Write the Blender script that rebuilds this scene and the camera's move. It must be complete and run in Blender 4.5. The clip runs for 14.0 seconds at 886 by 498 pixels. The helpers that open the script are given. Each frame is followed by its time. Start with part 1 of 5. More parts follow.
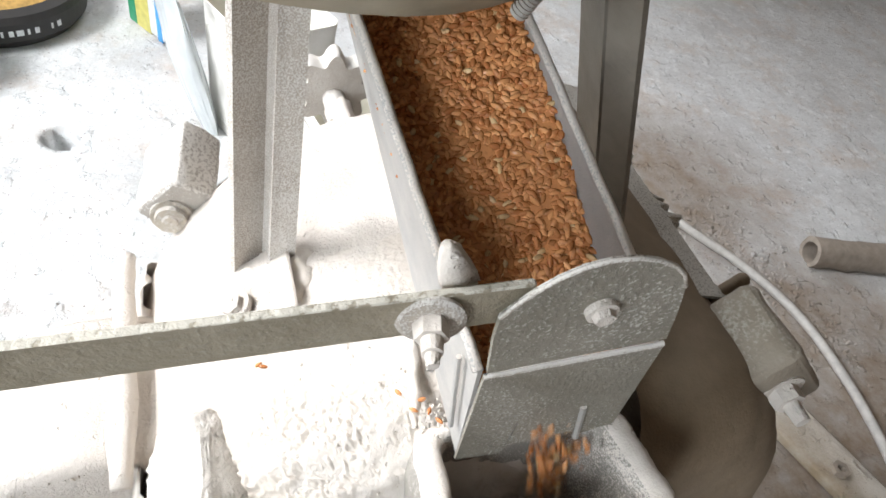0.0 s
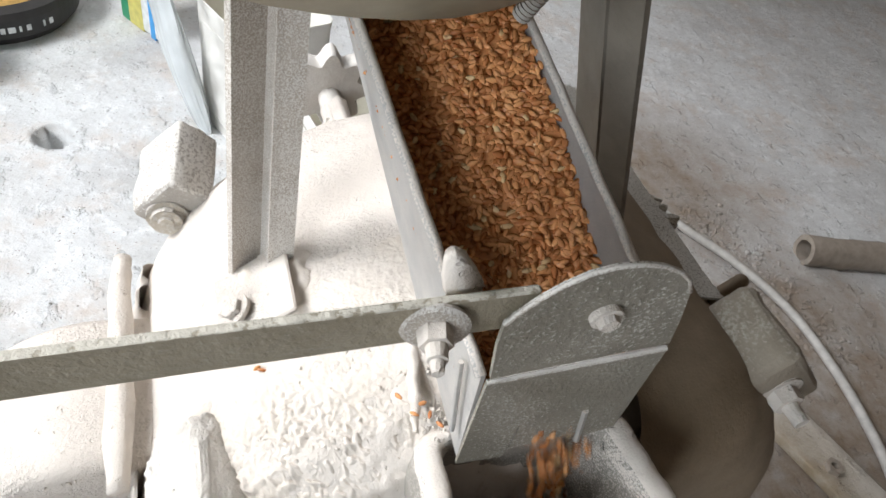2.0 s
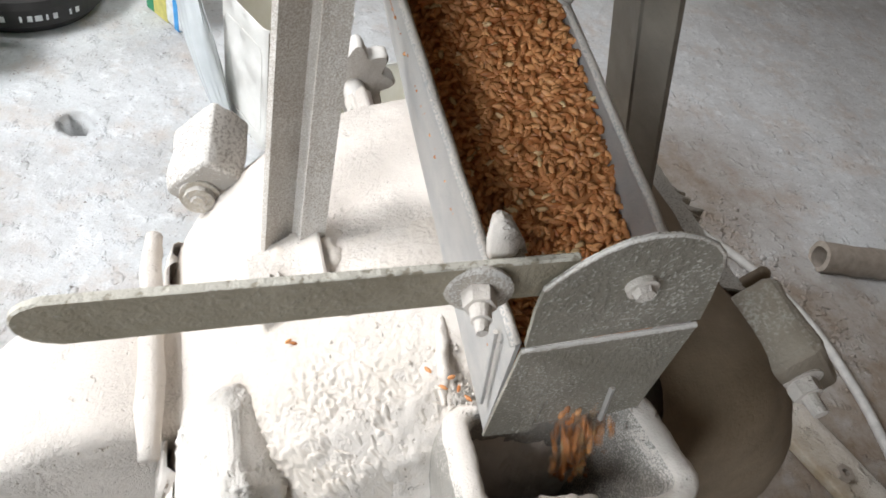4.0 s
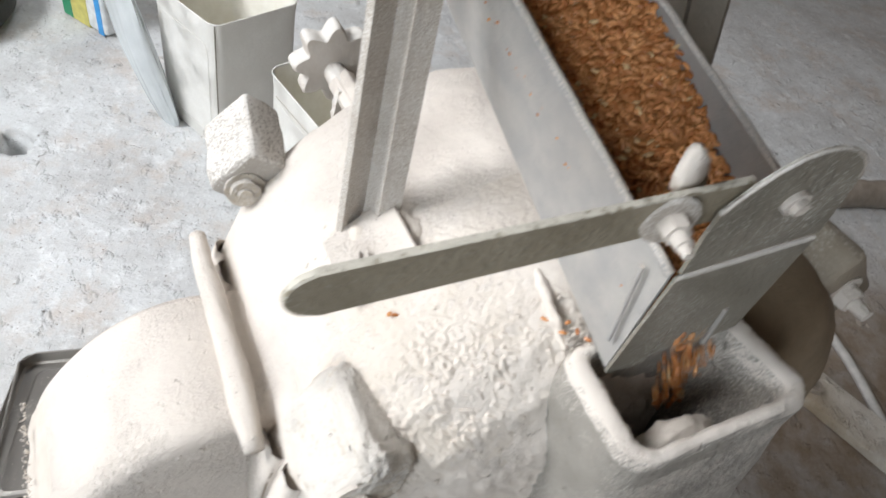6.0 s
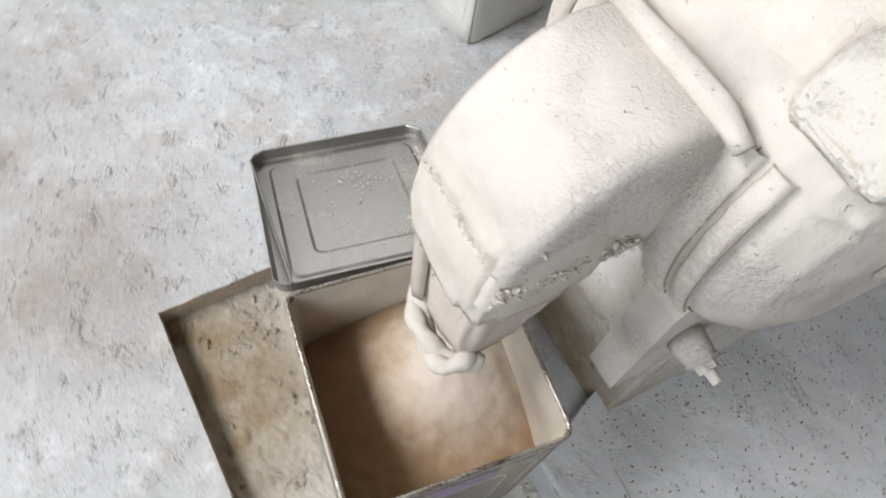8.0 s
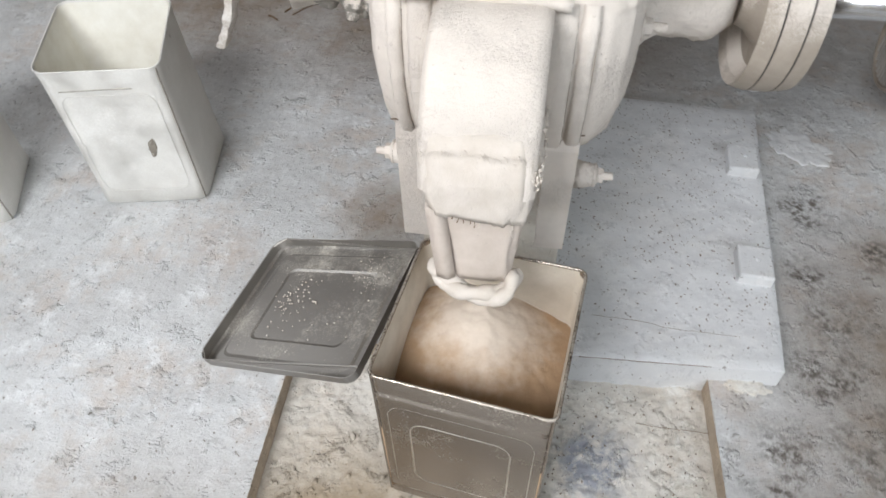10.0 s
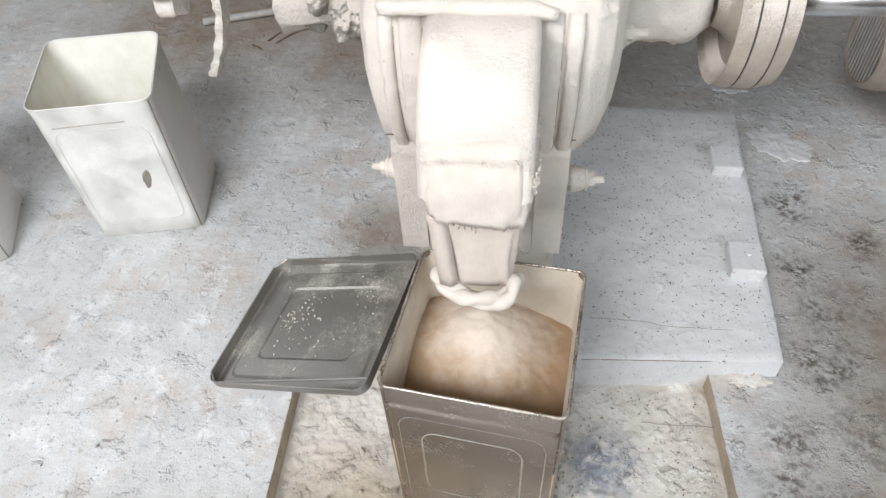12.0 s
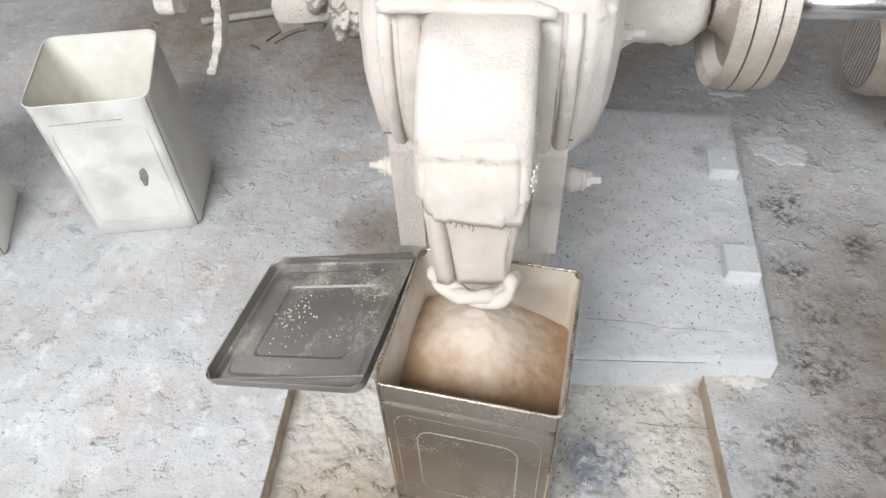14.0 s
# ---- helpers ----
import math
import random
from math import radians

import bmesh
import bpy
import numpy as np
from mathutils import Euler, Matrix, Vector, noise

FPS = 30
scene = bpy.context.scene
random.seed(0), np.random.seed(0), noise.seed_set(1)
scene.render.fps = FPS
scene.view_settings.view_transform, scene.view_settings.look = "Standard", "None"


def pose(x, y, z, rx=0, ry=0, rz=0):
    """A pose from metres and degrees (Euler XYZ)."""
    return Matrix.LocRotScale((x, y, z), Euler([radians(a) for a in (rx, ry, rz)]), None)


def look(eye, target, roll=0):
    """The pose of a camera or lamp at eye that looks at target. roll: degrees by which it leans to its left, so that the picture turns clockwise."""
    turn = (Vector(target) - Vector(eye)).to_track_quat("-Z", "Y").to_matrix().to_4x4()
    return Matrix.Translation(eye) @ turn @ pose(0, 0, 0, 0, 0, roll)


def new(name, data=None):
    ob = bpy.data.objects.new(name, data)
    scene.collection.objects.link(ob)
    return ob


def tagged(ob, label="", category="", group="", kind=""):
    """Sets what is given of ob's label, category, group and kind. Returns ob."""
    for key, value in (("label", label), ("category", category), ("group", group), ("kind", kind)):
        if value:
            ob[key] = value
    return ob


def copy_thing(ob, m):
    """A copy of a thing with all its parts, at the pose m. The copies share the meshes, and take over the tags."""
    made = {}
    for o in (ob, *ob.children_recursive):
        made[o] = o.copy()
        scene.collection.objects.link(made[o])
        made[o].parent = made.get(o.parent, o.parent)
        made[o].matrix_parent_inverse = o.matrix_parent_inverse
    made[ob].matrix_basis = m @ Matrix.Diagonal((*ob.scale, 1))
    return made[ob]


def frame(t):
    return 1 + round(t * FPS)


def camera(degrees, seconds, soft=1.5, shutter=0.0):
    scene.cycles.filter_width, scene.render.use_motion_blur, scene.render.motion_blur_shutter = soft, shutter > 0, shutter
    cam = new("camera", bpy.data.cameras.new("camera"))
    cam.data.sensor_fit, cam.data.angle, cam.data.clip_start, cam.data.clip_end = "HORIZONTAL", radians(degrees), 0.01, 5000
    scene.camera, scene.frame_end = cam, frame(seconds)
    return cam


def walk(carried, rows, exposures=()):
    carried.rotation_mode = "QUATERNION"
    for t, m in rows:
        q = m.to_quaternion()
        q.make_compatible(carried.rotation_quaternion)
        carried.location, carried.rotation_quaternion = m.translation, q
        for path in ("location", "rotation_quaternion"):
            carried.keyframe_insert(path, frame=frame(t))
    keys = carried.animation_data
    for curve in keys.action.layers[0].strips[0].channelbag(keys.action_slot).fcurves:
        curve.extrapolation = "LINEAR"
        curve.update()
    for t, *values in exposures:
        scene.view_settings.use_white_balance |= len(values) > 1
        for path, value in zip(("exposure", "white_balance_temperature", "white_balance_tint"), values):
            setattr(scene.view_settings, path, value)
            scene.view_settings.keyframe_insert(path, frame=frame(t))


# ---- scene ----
cam = camera(67.0, 14.0, soft=1.6, shutter=0.5)
PATH = [
    (0, (0.377, 0.371, 1.15), (-0.949, 0.875, -0.26), 16.0),
    (0.5, (0.377, 0.369, 1.149), (-0.948, 0.876, -0.261), 16.3),
    (1, (0.376, 0.367, 1.147), (-0.935, 0.882, -0.272), 16.8),
    (1.5, (0.374, 0.369, 1.148), (-0.941, 0.885, -0.267), 16.3),
    (2, (0.373, 0.368, 1.15), (-0.945, 0.89, -0.262), 16.5),
    (4.3, (0.392, 0.347, 1.143), (-0.934, 0.826, -0.276), 17.7),
    (4.5, (0.395, 0.333, 1.138), (-0.915, 0.773, -0.308), 18.0),
    (5, (0.392, 0.295, 1.133), (-0.921, 0.798, -0.289), 18.5),
    (5.5, (0.39, 0.285, 1.137), (-0.897, 0.916, -0.257), 17.9),
    (6, (0.384, 0.255, 1.128), (-0.855, 0.94, -0.285), 16.2),
    (6.3, (0.389, 0.211, 1.103), (-0.804, 0.914, -0.341), 16.8),
    (6.5, (0.395, 0.182, 1.078), (-0.739, 0.821, -0.441), 18.2),
    (6.6, (0.393, 0.172, 1.06), (-0.725, 0.767, -0.488), 18.8),
    (6.9, (0.417, 0.127, 1.028), (-0.605, 0.539, -0.642), 18.1),
    (7.1, (0.418, 0.113, 1.004), (-0.553, 0.451, -0.712), 17.4),
    (7.3, (0.395, 0.105, 0.997), (-0.53, 0.446, -0.743), 16.7),
    (7.5, (0.372, 0.079, 0.988), (-0.515, 0.438, -0.769), 15.0),
    (9.8, (0.235, -0.365, 1.045), (-0.231, 0.904, -0.429), -0.7),
    (10, (0.227, -0.385, 1.048), (-0.177, 0.877, -0.45), -1.7),
    (10.5, (0.213, -0.405, 1.051), (-0.179, 0.896, -0.416), -3.3),
    (11, (0.216, -0.416, 1.054), (-0.156, 0.912, -0.396), -2.8),
    (11.5, (0.219, -0.417, 1.051), (-0.158, 0.907, -0.4), -3.5),
    (12, (0.217, -0.413, 1.051), (-0.164, 0.904, -0.405), -3.8),
    (12.5, (0.22, -0.416, 1.052), (-0.17, 0.91, -0.394), -3.7),
    (13, (0.221, -0.419, 1.049), (-0.165, 0.904, -0.401), -4.1),
    (13.5, (0.217, -0.418, 1.047), (-0.155, 0.903, -0.408), -2.9),
    (14, (0.217, -0.419, 1.048), (-0.154, 0.908, -0.402), -3.0),
]
walk(cam, [(t, look(eye, target, roll)) for t, eye, target, roll in PATH],
     exposures=[(0.0, 1.08), (0.5, 0.76), (2.2, 0.72), (4.5, 0.62), (5.5, 0.50), (6.5, 0.40), (7.1, 0.28), (7.7, 0.28), (9.8, 0.28), (11.0, 0.36), (12.0, 0.45), (14.0, 0.45)])


# ---- world and light ----
world = bpy.data.worlds.new("sky")
scene.world = world
world.use_nodes = True
wn = world.node_tree.nodes
sky = wn.new("ShaderNodeTexSky")
sky.sky_type, sky.sun_disc = "NISHITA", False
sky.sun_elevation, sky.sun_rotation = radians(38), radians(215)
world.node_tree.links.new(sky.outputs[0], wn["Background"].inputs[0])
wn["Background"].inputs[1].default_value = 0.1


def area_lamp(name, eye, target, sx, sy, power, colour):
    data = bpy.data.lights.new(name, "AREA")
    data.shape, data.size, data.size_y, data.energy, data.color = "RECTANGLE", sx, sy, power, colour
    ob = new(name, data)
    ob.matrix_basis = look(eye, target)
    return ob


# daylight in the doorway and in the high window
area_lamp("doorway_daylight", (-0.40, -2.0, 2.60), (-0.10, 0.4, 0.4), 1.6, 1.0, 102, (0.965, 0.98, 1.0))
area_lamp("window_daylight", (-2.66, 0.5, 1.9), (0.2, 0.5, 0.4), 1.1, 0.9, 15, (0.95, 0.97, 1.0))
area_lamp("side_window_daylight", (1.7, -1.18, 1.5), (0.2, 0.4, 0.5), 0.9, 1.2, 26, (0.87, 0.94, 1.0))

# ---- materials ----


def material(name):
    m = bpy.data.materials.new(name)
    m.use_nodes = True
    return m, m.node_tree, m.node_tree.nodes["Principled BSDF"]


def mixrgb(nt, a, b, fac):
    n = nt.nodes.new("ShaderNodeMix")
    n.data_type = "RGBA"
    for sock, v in ((n.inputs[6], a), (n.inputs[7], b), (n.inputs[0], fac)):
        if hasattr(v, "is_output"):
            nt.links.new(v, sock)
        elif isinstance(v, tuple):
            sock.default_value = (*v, 1)
        else:
            sock.default_value = v
    return n.outputs[2]


def noise_tex(nt, scale, detail=6, rough=0.6, kind="NOISE", vec=None):
    n = nt.nodes.new("ShaderNodeTexNoise" if kind == "NOISE" else "ShaderNodeTexVoronoi")
    n.inputs["Scale"].default_value = scale
    if kind == "NOISE":
        n.inputs["Detail"].default_value, n.inputs["Roughness"].default_value = detail, rough
    if vec is None:
        tc = nt.nodes.new("ShaderNodeTexCoord")
        vec = tc.outputs["Object"]
    nt.links.new(vec, n.inputs["Vector"])
    return n.outputs[0]


def ramp(nt, value, a, b, lo=0.0, hi=1.0):
    n = nt.nodes.new("ShaderNodeMapRange")
    n.inputs[1].default_value, n.inputs[2].default_value = a, b
    n.inputs[3].default_value, n.inputs[4].default_value = lo, hi
    nt.links.new(value, n.inputs[0])
    return n.outputs[0]


def maths(nt, op, a, b=0.0):
    n = nt.nodes.new("ShaderNodeMath")
    n.operation = op
    for sock, v in zip(n.inputs, (a, b)):
        if hasattr(v, "is_output"):
            nt.links.new(v, sock)
        else:
            sock.default_value = v
    return n.outputs[0]


def bump(nt, bsdf, height, strength, distance):
    n = nt.nodes.new("ShaderNodeBump")
    n.inputs["Strength"].default_value, n.inputs["Distance"].default_value = strength, distance
    nt.links.new(height, n.inputs["Height"])
    nt.links.new(n.outputs[0], bsdf.inputs["Normal"])


def upward(nt):
    geo = nt.nodes.new("ShaderNodeNewGeometry")
    sep = nt.nodes.new("ShaderNodeSeparateXYZ")
    nt.links.new(geo.outputs["True Normal"], sep.inputs[0])
    return sep.outputs[2]


FLOUR = (0.66, 0.603, 0.545)


def dusty(name, base, base2, rough=0.7, metal=0.0, dust=0.5, flour=FLOUR, fine=900, relief=0.0012, lumps=140, bare=None, clumpy=False, specks=0.35):
    """A painted or bare surface on which flour dust lies, thickest where it faces up."""
    m, nt, b = material(name)
    patch = noise_tex(nt, 14, 8, 0.65)
    speck = noise_tex(nt, fine, 3, 0.6)
    up = upward(nt)
    amount = maths(nt, "ADD", ramp(nt, up, -0.15, 0.75, -0.35, 0.75), ramp(nt, patch, 0.3, 0.7, -0.35, 0.35))
    amount = maths(nt, "ADD", amount, dust - 0.5)
    amount = maths(nt, "ADD", amount, ramp(nt, speck, 0.35, 0.65, -specks, specks))
    # flour fades out along y, which darkens the casing's shaded north side
    if bare:
        tc = nt.nodes.new("ShaderNodeTexCoord")
        sep = nt.nodes.new("ShaderNodeSeparateXYZ")
        nt.links.new(tc.outputs["Object"], sep.inputs[0])
        amount = maths(nt, "ADD", amount, ramp(nt, sep.outputs[1], bare[0], bare[1], 0.0, -2.1))
    amount = ramp(nt, amount, 0.0, 0.45)
    under = mixrgb(nt, base, base2, ramp(nt, noise_tex(nt, 35, 6), 0.35, 0.65))
    top = mixrgb(nt, flour, tuple(c * 0.94 for c in flour), ramp(nt, noise_tex(nt, 60, 5), 0.35, 0.7))
    nt.links.new(mixrgb(nt, under, top, amount), b.inputs["Base Color"])
    nt.links.new(ramp(nt, amount, 0, 1, rough, 0.95), b.inputs["Roughness"])
    nt.links.new(ramp(nt, amount, 0, 1, metal, 0.0), b.inputs["Metallic"])
    h = maths(nt, "ADD", maths(nt, "MULTIPLY", noise_tex(nt, lumps, 5, 0.65), 1.0), maths(nt, "MULTIPLY", speck, 0.35))
    if clumpy:
        grit = ramp(nt, noise_tex(nt, 210, 4, 0.75), 0.42, 0.62)
        where = ramp(nt, noise_tex(nt, 11, 3, 0.5), 0.42, 0.60)
        h = maths(nt, "ADD", h, maths(nt, "MULTIPLY", maths(nt, "MULTIPLY", grit, where), 0.8))
        pits = ramp(nt, noise_tex(nt, 150, 2, 0.5), 0.68, 0.74)
        h = maths(nt, "SUBTRACT", h, maths(nt, "MULTIPLY", pits, 1.0))
    bump(nt, b, h, 0.9, relief)
    return m


def flour_mat(name, colour, relief=0.0015, lumps=120, dark=0.88):
    m, nt, b = material(name)
    c = mixrgb(nt, colour, tuple(x * dark * y for x, y in zip(colour, (1, 0.98, 0.94))), ramp(nt, noise_tex(nt, 22, 7, 0.65), 0.35, 0.7))
    c = mixrgb(nt, c, tuple(x * 0.72 for x in colour), ramp(nt, noise_tex(nt, 260, 3), 0.66, 0.78))
    nt.links.new(c, b.inputs["Base Color"])
    b.inputs["Roughness"].default_value = 0.96
    h = maths(nt, "ADD", noise_tex(nt, lumps, 6, 0.7), maths(nt, "MULTIPLY", noise_tex(nt, lumps * 5, 3), 0.4))
    bump(nt, b, h, 0.8, relief)
    return m


def concrete_mat(name, colour, dark, warm, relief=0.006):
    m, nt, b = material(name)
    c = mixrgb(nt, colour, dark, ramp(nt, noise_tex(nt, 2.6, 10, 0.72), 0.44, 0.66))
    c = mixrgb(nt, c, warm, ramp(nt, noise_tex(nt, 4.5, 8, 0.74), 0.50, 0.67, 0, 0.55))
    c = mixrgb(nt, c, tuple(min(0.75, x * 1.25) for x in colour), ramp(nt, noise_tex(nt, 17, 9, 0.75), 0.52, 0.68, 0, 0.8))
    c = mixrgb(nt, c, tuple(x * 0.62 for x in dark), ramp(nt, noise_tex(nt, 38, 8, 0.75), 0.57, 0.68, 0, 0.62))
    c = mixrgb(nt, c, (0.15, 0.125, 0.10), ramp(nt, noise_tex(nt, 125, 2), 0.67, 0.72, 0, 0.8))
    nt.links.new(c, b.inputs["Base Color"])
    b.inputs["Roughness"].default_value = 0.9
    scar = ramp(nt, noise_tex(nt, 22, 5, 0.65), 0.56, 0.68)
    h = maths(nt, "ADD", maths(nt, "MULTIPLY", noise_tex(nt, 34, 8, 0.68), 0.8), maths(nt, "MULTIPLY", noise_tex(nt, 260, 4), 0.22))
    h = maths(nt, "ADD", h, maths(nt, "MULTIPLY", scar, maths(nt, "MULTIPLY", noise_tex(nt, 115, 5, 0.72), 1.25)))
    bump(nt, b, h, 0.85, relief)
    return m


def tin_mat(name, colour, dust=0.35, rough=0.38, film=(0.62, 0.58, 0.50)):
    m, nt, b = material(name)
    smear = noise_tex(nt, 9, 8, 0.7)
    fine = noise_tex(nt, 320, 3)
    up = upward(nt)
    amount = maths(nt, "ADD", ramp(nt, smear, 0.35, 0.72, -0.2, 0.6), ramp(nt, up, 0.2, 1.0, 0.0, 0.35))
    amount = ramp(nt, maths(nt, "ADD", amount, ramp(nt, fine, 0.3, 0.7, -0.25, 0.25)), 0.5 - dust, 1.25 - dust)
    c = mixrgb(nt, colour, film, amount)
    c = mixrgb(nt, c, (0.17, 0.10, 0.055), ramp(nt, noise_tex(nt, 26, 6), 0.68, 0.78, 0, 0.6))
    nt.links.new(c, b.inputs["Base Color"])
    nt.links.new(ramp(nt, amount, 0, 1, 0.85, 0.05), b.inputs["Metallic"])
    nt.links.new(ramp(nt, amount, 0, 1, rough, 0.85), b.inputs["Roughness"])
    bump(nt, b, noise_tex(nt, 40, 5), 0.15, 0.002)
    return m


def plain(name, colour, rough=0.6, metal=0.0, spread=0.25, scale=40):
    m, nt, b = material(name)
    c = mixrgb(nt, colour, tuple(x * (1 - spread) for x in colour), ramp(nt, noise_tex(nt, scale, 6), 0.35, 0.65))
    nt.links.new(c, b.inputs["Base Color"])
    b.inputs["Roughness"].default_value, b.inputs["Metallic"].default_value = rough, metal
    bump(nt, b, noise_tex(nt, scale * 4, 5), 0.3, 0.001)
    return m


def grain_mat():
    m, nt, b = material("wheat grain")
    geo = nt.nodes.new("ShaderNodeNewGeometry")
    r = geo.outputs["Random Per Island"]
    c = mixrgb(nt, (0.44, 0.158, 0.052), (0.79, 0.39, 0.16), r)
    pale = maths(nt, "GREATER_THAN", maths(nt, "FRACT", maths(nt, "MULTIPLY", r, 37.0)), 0.965)
    c = mixrgb(nt, c, (0.74, 0.52, 0.27), pale)
    c = mixrgb(nt, c, (0.26, 0.10, 0.035), ramp(nt, noise_tex(nt, 420, 3), 0.55, 0.75))
    nt.links.new(c, b.inputs["Base Color"])
    b.inputs["Roughness"].default_value = 0.22
    bump(nt, b, noise_tex(nt, 1500, 2), 0.2, 0.0004)
    return m


M_FLOUR = flour_mat("flour coat", FLOUR, 0.0016, 130)
M_MILL = dusty("floury cast iron", (0.46, 0.43, 0.38), (0.36, 0.33, 0.29), 0.75, 0.0, 1.85, relief=0.0014, lumps=75, clumpy=True, specks=0.06)
# brown base with bare: the north side's shade is put into the colour
M_CASING = dusty("floury casing", (0.21, 0.155, 0.105), (0.27, 0.20, 0.14), 0.7, 0.0, 1.9, relief=0.0014, lumps=70, bare=(0.0, 0.12), clumpy=True, specks=0.06)
# brown paint, with the shade of the mill's north half added to it
M_REAR = dusty("shaded brown cover paint", (0.185, 0.135, 0.085), (0.235, 0.175, 0.115), 0.75, 0.0, -0.62, flour=(0.36, 0.31, 0.25), fine=500, relief=0.0012, lumps=60, specks=0.25)
M_STEEL = dusty("dusty steel", (0.235, 0.215, 0.175), (0.30, 0.275, 0.23), 0.5, 0.3, 0.42, flour=(0.60, 0.58, 0.53), fine=620, relief=0.0016, specks=0.75)
M_LEVER = dusty("dusty lever bar", (0.25, 0.215, 0.155), (0.33, 0.29, 0.22), 0.5, 0.2, 0.34, flour=(0.58, 0.55, 0.48), fine=330, relief=0.0020, lumps=90, specks=0.5)
M_LUMP = dusty("crusted lug", (0.50, 0.44, 0.36), (0.55, 0.49, 0.41), 0.8, 0.0, 0.72, flour=(0.63, 0.59, 0.54), fine=300, relief=0.0022, lumps=120, clumpy=True, specks=0.5)
M_STRUT = dusty("dusty angle iron", (0.36, 0.31, 0.26), (0.44, 0.39, 0.335), 0.6, 0.0, 0.80, flour=(0.63, 0.60, 0.56), fine=1050, specks=0.75)
M_LUG = dusty("grey speckled lug", (0.33, 0.305, 0.275), (0.40, 0.37, 0.33), 0.7, 0.0, 0.34, flour=(0.63, 0.60, 0.56), fine=420, relief=0.0018, lumps=90, specks=0.7)
# darker lug: the shade of the mill's north side is in this colour
M_LUG_SHADED = dusty("shaded brown lug", (0.24, 0.20, 0.155), (0.30, 0.255, 0.20), 0.7, 0.0, -0.2, flour=(0.42, 0.38, 0.32), fine=420, specks=0.4)
# lighter tinplate: the embossing's highlights are put into its colour
M_EMBOSS = tin_mat("highlit tinplate", (0.62, 0.58, 0.52), 0.10, 0.30)
# darker than M_STRUT: the shade on the north strut is in this colour
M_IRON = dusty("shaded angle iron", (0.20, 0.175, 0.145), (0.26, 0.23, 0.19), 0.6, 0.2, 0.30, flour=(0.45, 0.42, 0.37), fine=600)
M_TROUGH = dusty("dusty trough sheet", (0.37, 0.36, 0.35), (0.47, 0.45, 0.42), 0.55, 0.2, 0.40, fine=900, specks=0.45)
M_BOX = dusty("floury feed box casting", (0.22, 0.205, 0.18), (0.30, 0.28, 0.25), 0.7, 0.0, 0.62, relief=0.0016, lumps=110, clumpy=True, specks=0.3)
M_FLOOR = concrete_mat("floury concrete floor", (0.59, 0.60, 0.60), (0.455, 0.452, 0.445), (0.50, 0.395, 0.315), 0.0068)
nt = M_FLOOR.node_tree
shader = nt.nodes["Principled BSDF"]
old = shader.inputs["Base Color"].links[0].from_socket
tc = nt.nodes.new("ShaderNodeTexCoord")
near = None
for x, y, r in ((0.67, 0.82, 0.09), (0.66, 0.63, 0.06), (0.725, 0.523, 0.08), (0.69, 0.40, 0.10), (0.79, 0.72, 0.06), (0.63, 0.17, 0.12), (0.78, 0.27, 0.12), (0.60, 0.02, 0.10)):
    spot = nt.nodes.new("ShaderNodeVectorMath")
    spot.operation = "DISTANCE"
    nt.links.new(tc.outputs["Object"], spot.inputs[0])
    spot.inputs[1].default_value = (x, y, 0.0)
    one = ramp(nt, spot.outputs["Value"], r * 0.4, r * 1.15, 0.85, 0.0)
    near = one if near is None else maths(nt, "MAXIMUM", near, one)
tracks = maths(nt, "MULTIPLY", ramp(nt, noise_tex(nt, 14, 4, 0.65), 0.42, 0.58), ramp(nt, noise_tex(nt, 75, 6, 0.75), 0.44, 0.56))
stain = maths(nt, "MULTIPLY", near, maths(nt, "ADD", maths(nt, "MULTIPLY", tracks, 1.1), 0.10))
# brown patches: trodden dirt, plus painted shade behind, beside and east of the mill
dirt_shade = None
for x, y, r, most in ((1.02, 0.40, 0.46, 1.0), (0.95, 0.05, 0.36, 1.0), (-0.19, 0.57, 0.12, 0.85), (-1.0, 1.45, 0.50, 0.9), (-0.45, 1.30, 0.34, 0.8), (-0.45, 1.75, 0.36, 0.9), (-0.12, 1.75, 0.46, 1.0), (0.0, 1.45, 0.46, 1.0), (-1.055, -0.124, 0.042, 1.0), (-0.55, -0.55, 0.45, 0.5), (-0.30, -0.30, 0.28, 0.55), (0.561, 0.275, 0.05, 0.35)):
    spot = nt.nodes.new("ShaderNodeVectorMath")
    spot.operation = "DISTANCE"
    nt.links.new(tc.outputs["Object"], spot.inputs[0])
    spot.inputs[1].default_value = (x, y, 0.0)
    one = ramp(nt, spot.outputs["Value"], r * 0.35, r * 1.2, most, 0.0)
    dirt_shade = one if dirt_shade is None else maths(nt, "MAXIMUM", dirt_shade, one)
dirt_shade = maths(nt, "MULTIPLY", dirt_shade, ramp(nt, noise_tex(nt, 9, 7, 0.7), 0.30, 0.62, 0.62, 1.0))
old = mixrgb(nt, old, (0.205, 0.15, 0.103), dirt_shade)
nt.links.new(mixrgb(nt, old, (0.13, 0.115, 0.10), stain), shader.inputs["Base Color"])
M_PLINTH = concrete_mat("floury plinth", (0.66, 0.67, 0.68), (0.585, 0.59, 0.60), (0.64, 0.625, 0.60), 0.0026)
M_PITWALL = concrete_mat("bare brown concrete", (0.46, 0.38, 0.29), (0.33, 0.27, 0.21), (0.40, 0.30, 0.22), 0.006)
M_PIT = concrete_mat("floury pit floor", (0.66, 0.63, 0.575), (0.53, 0.495, 0.44), (0.57, 0.49, 0.40), 0.007)
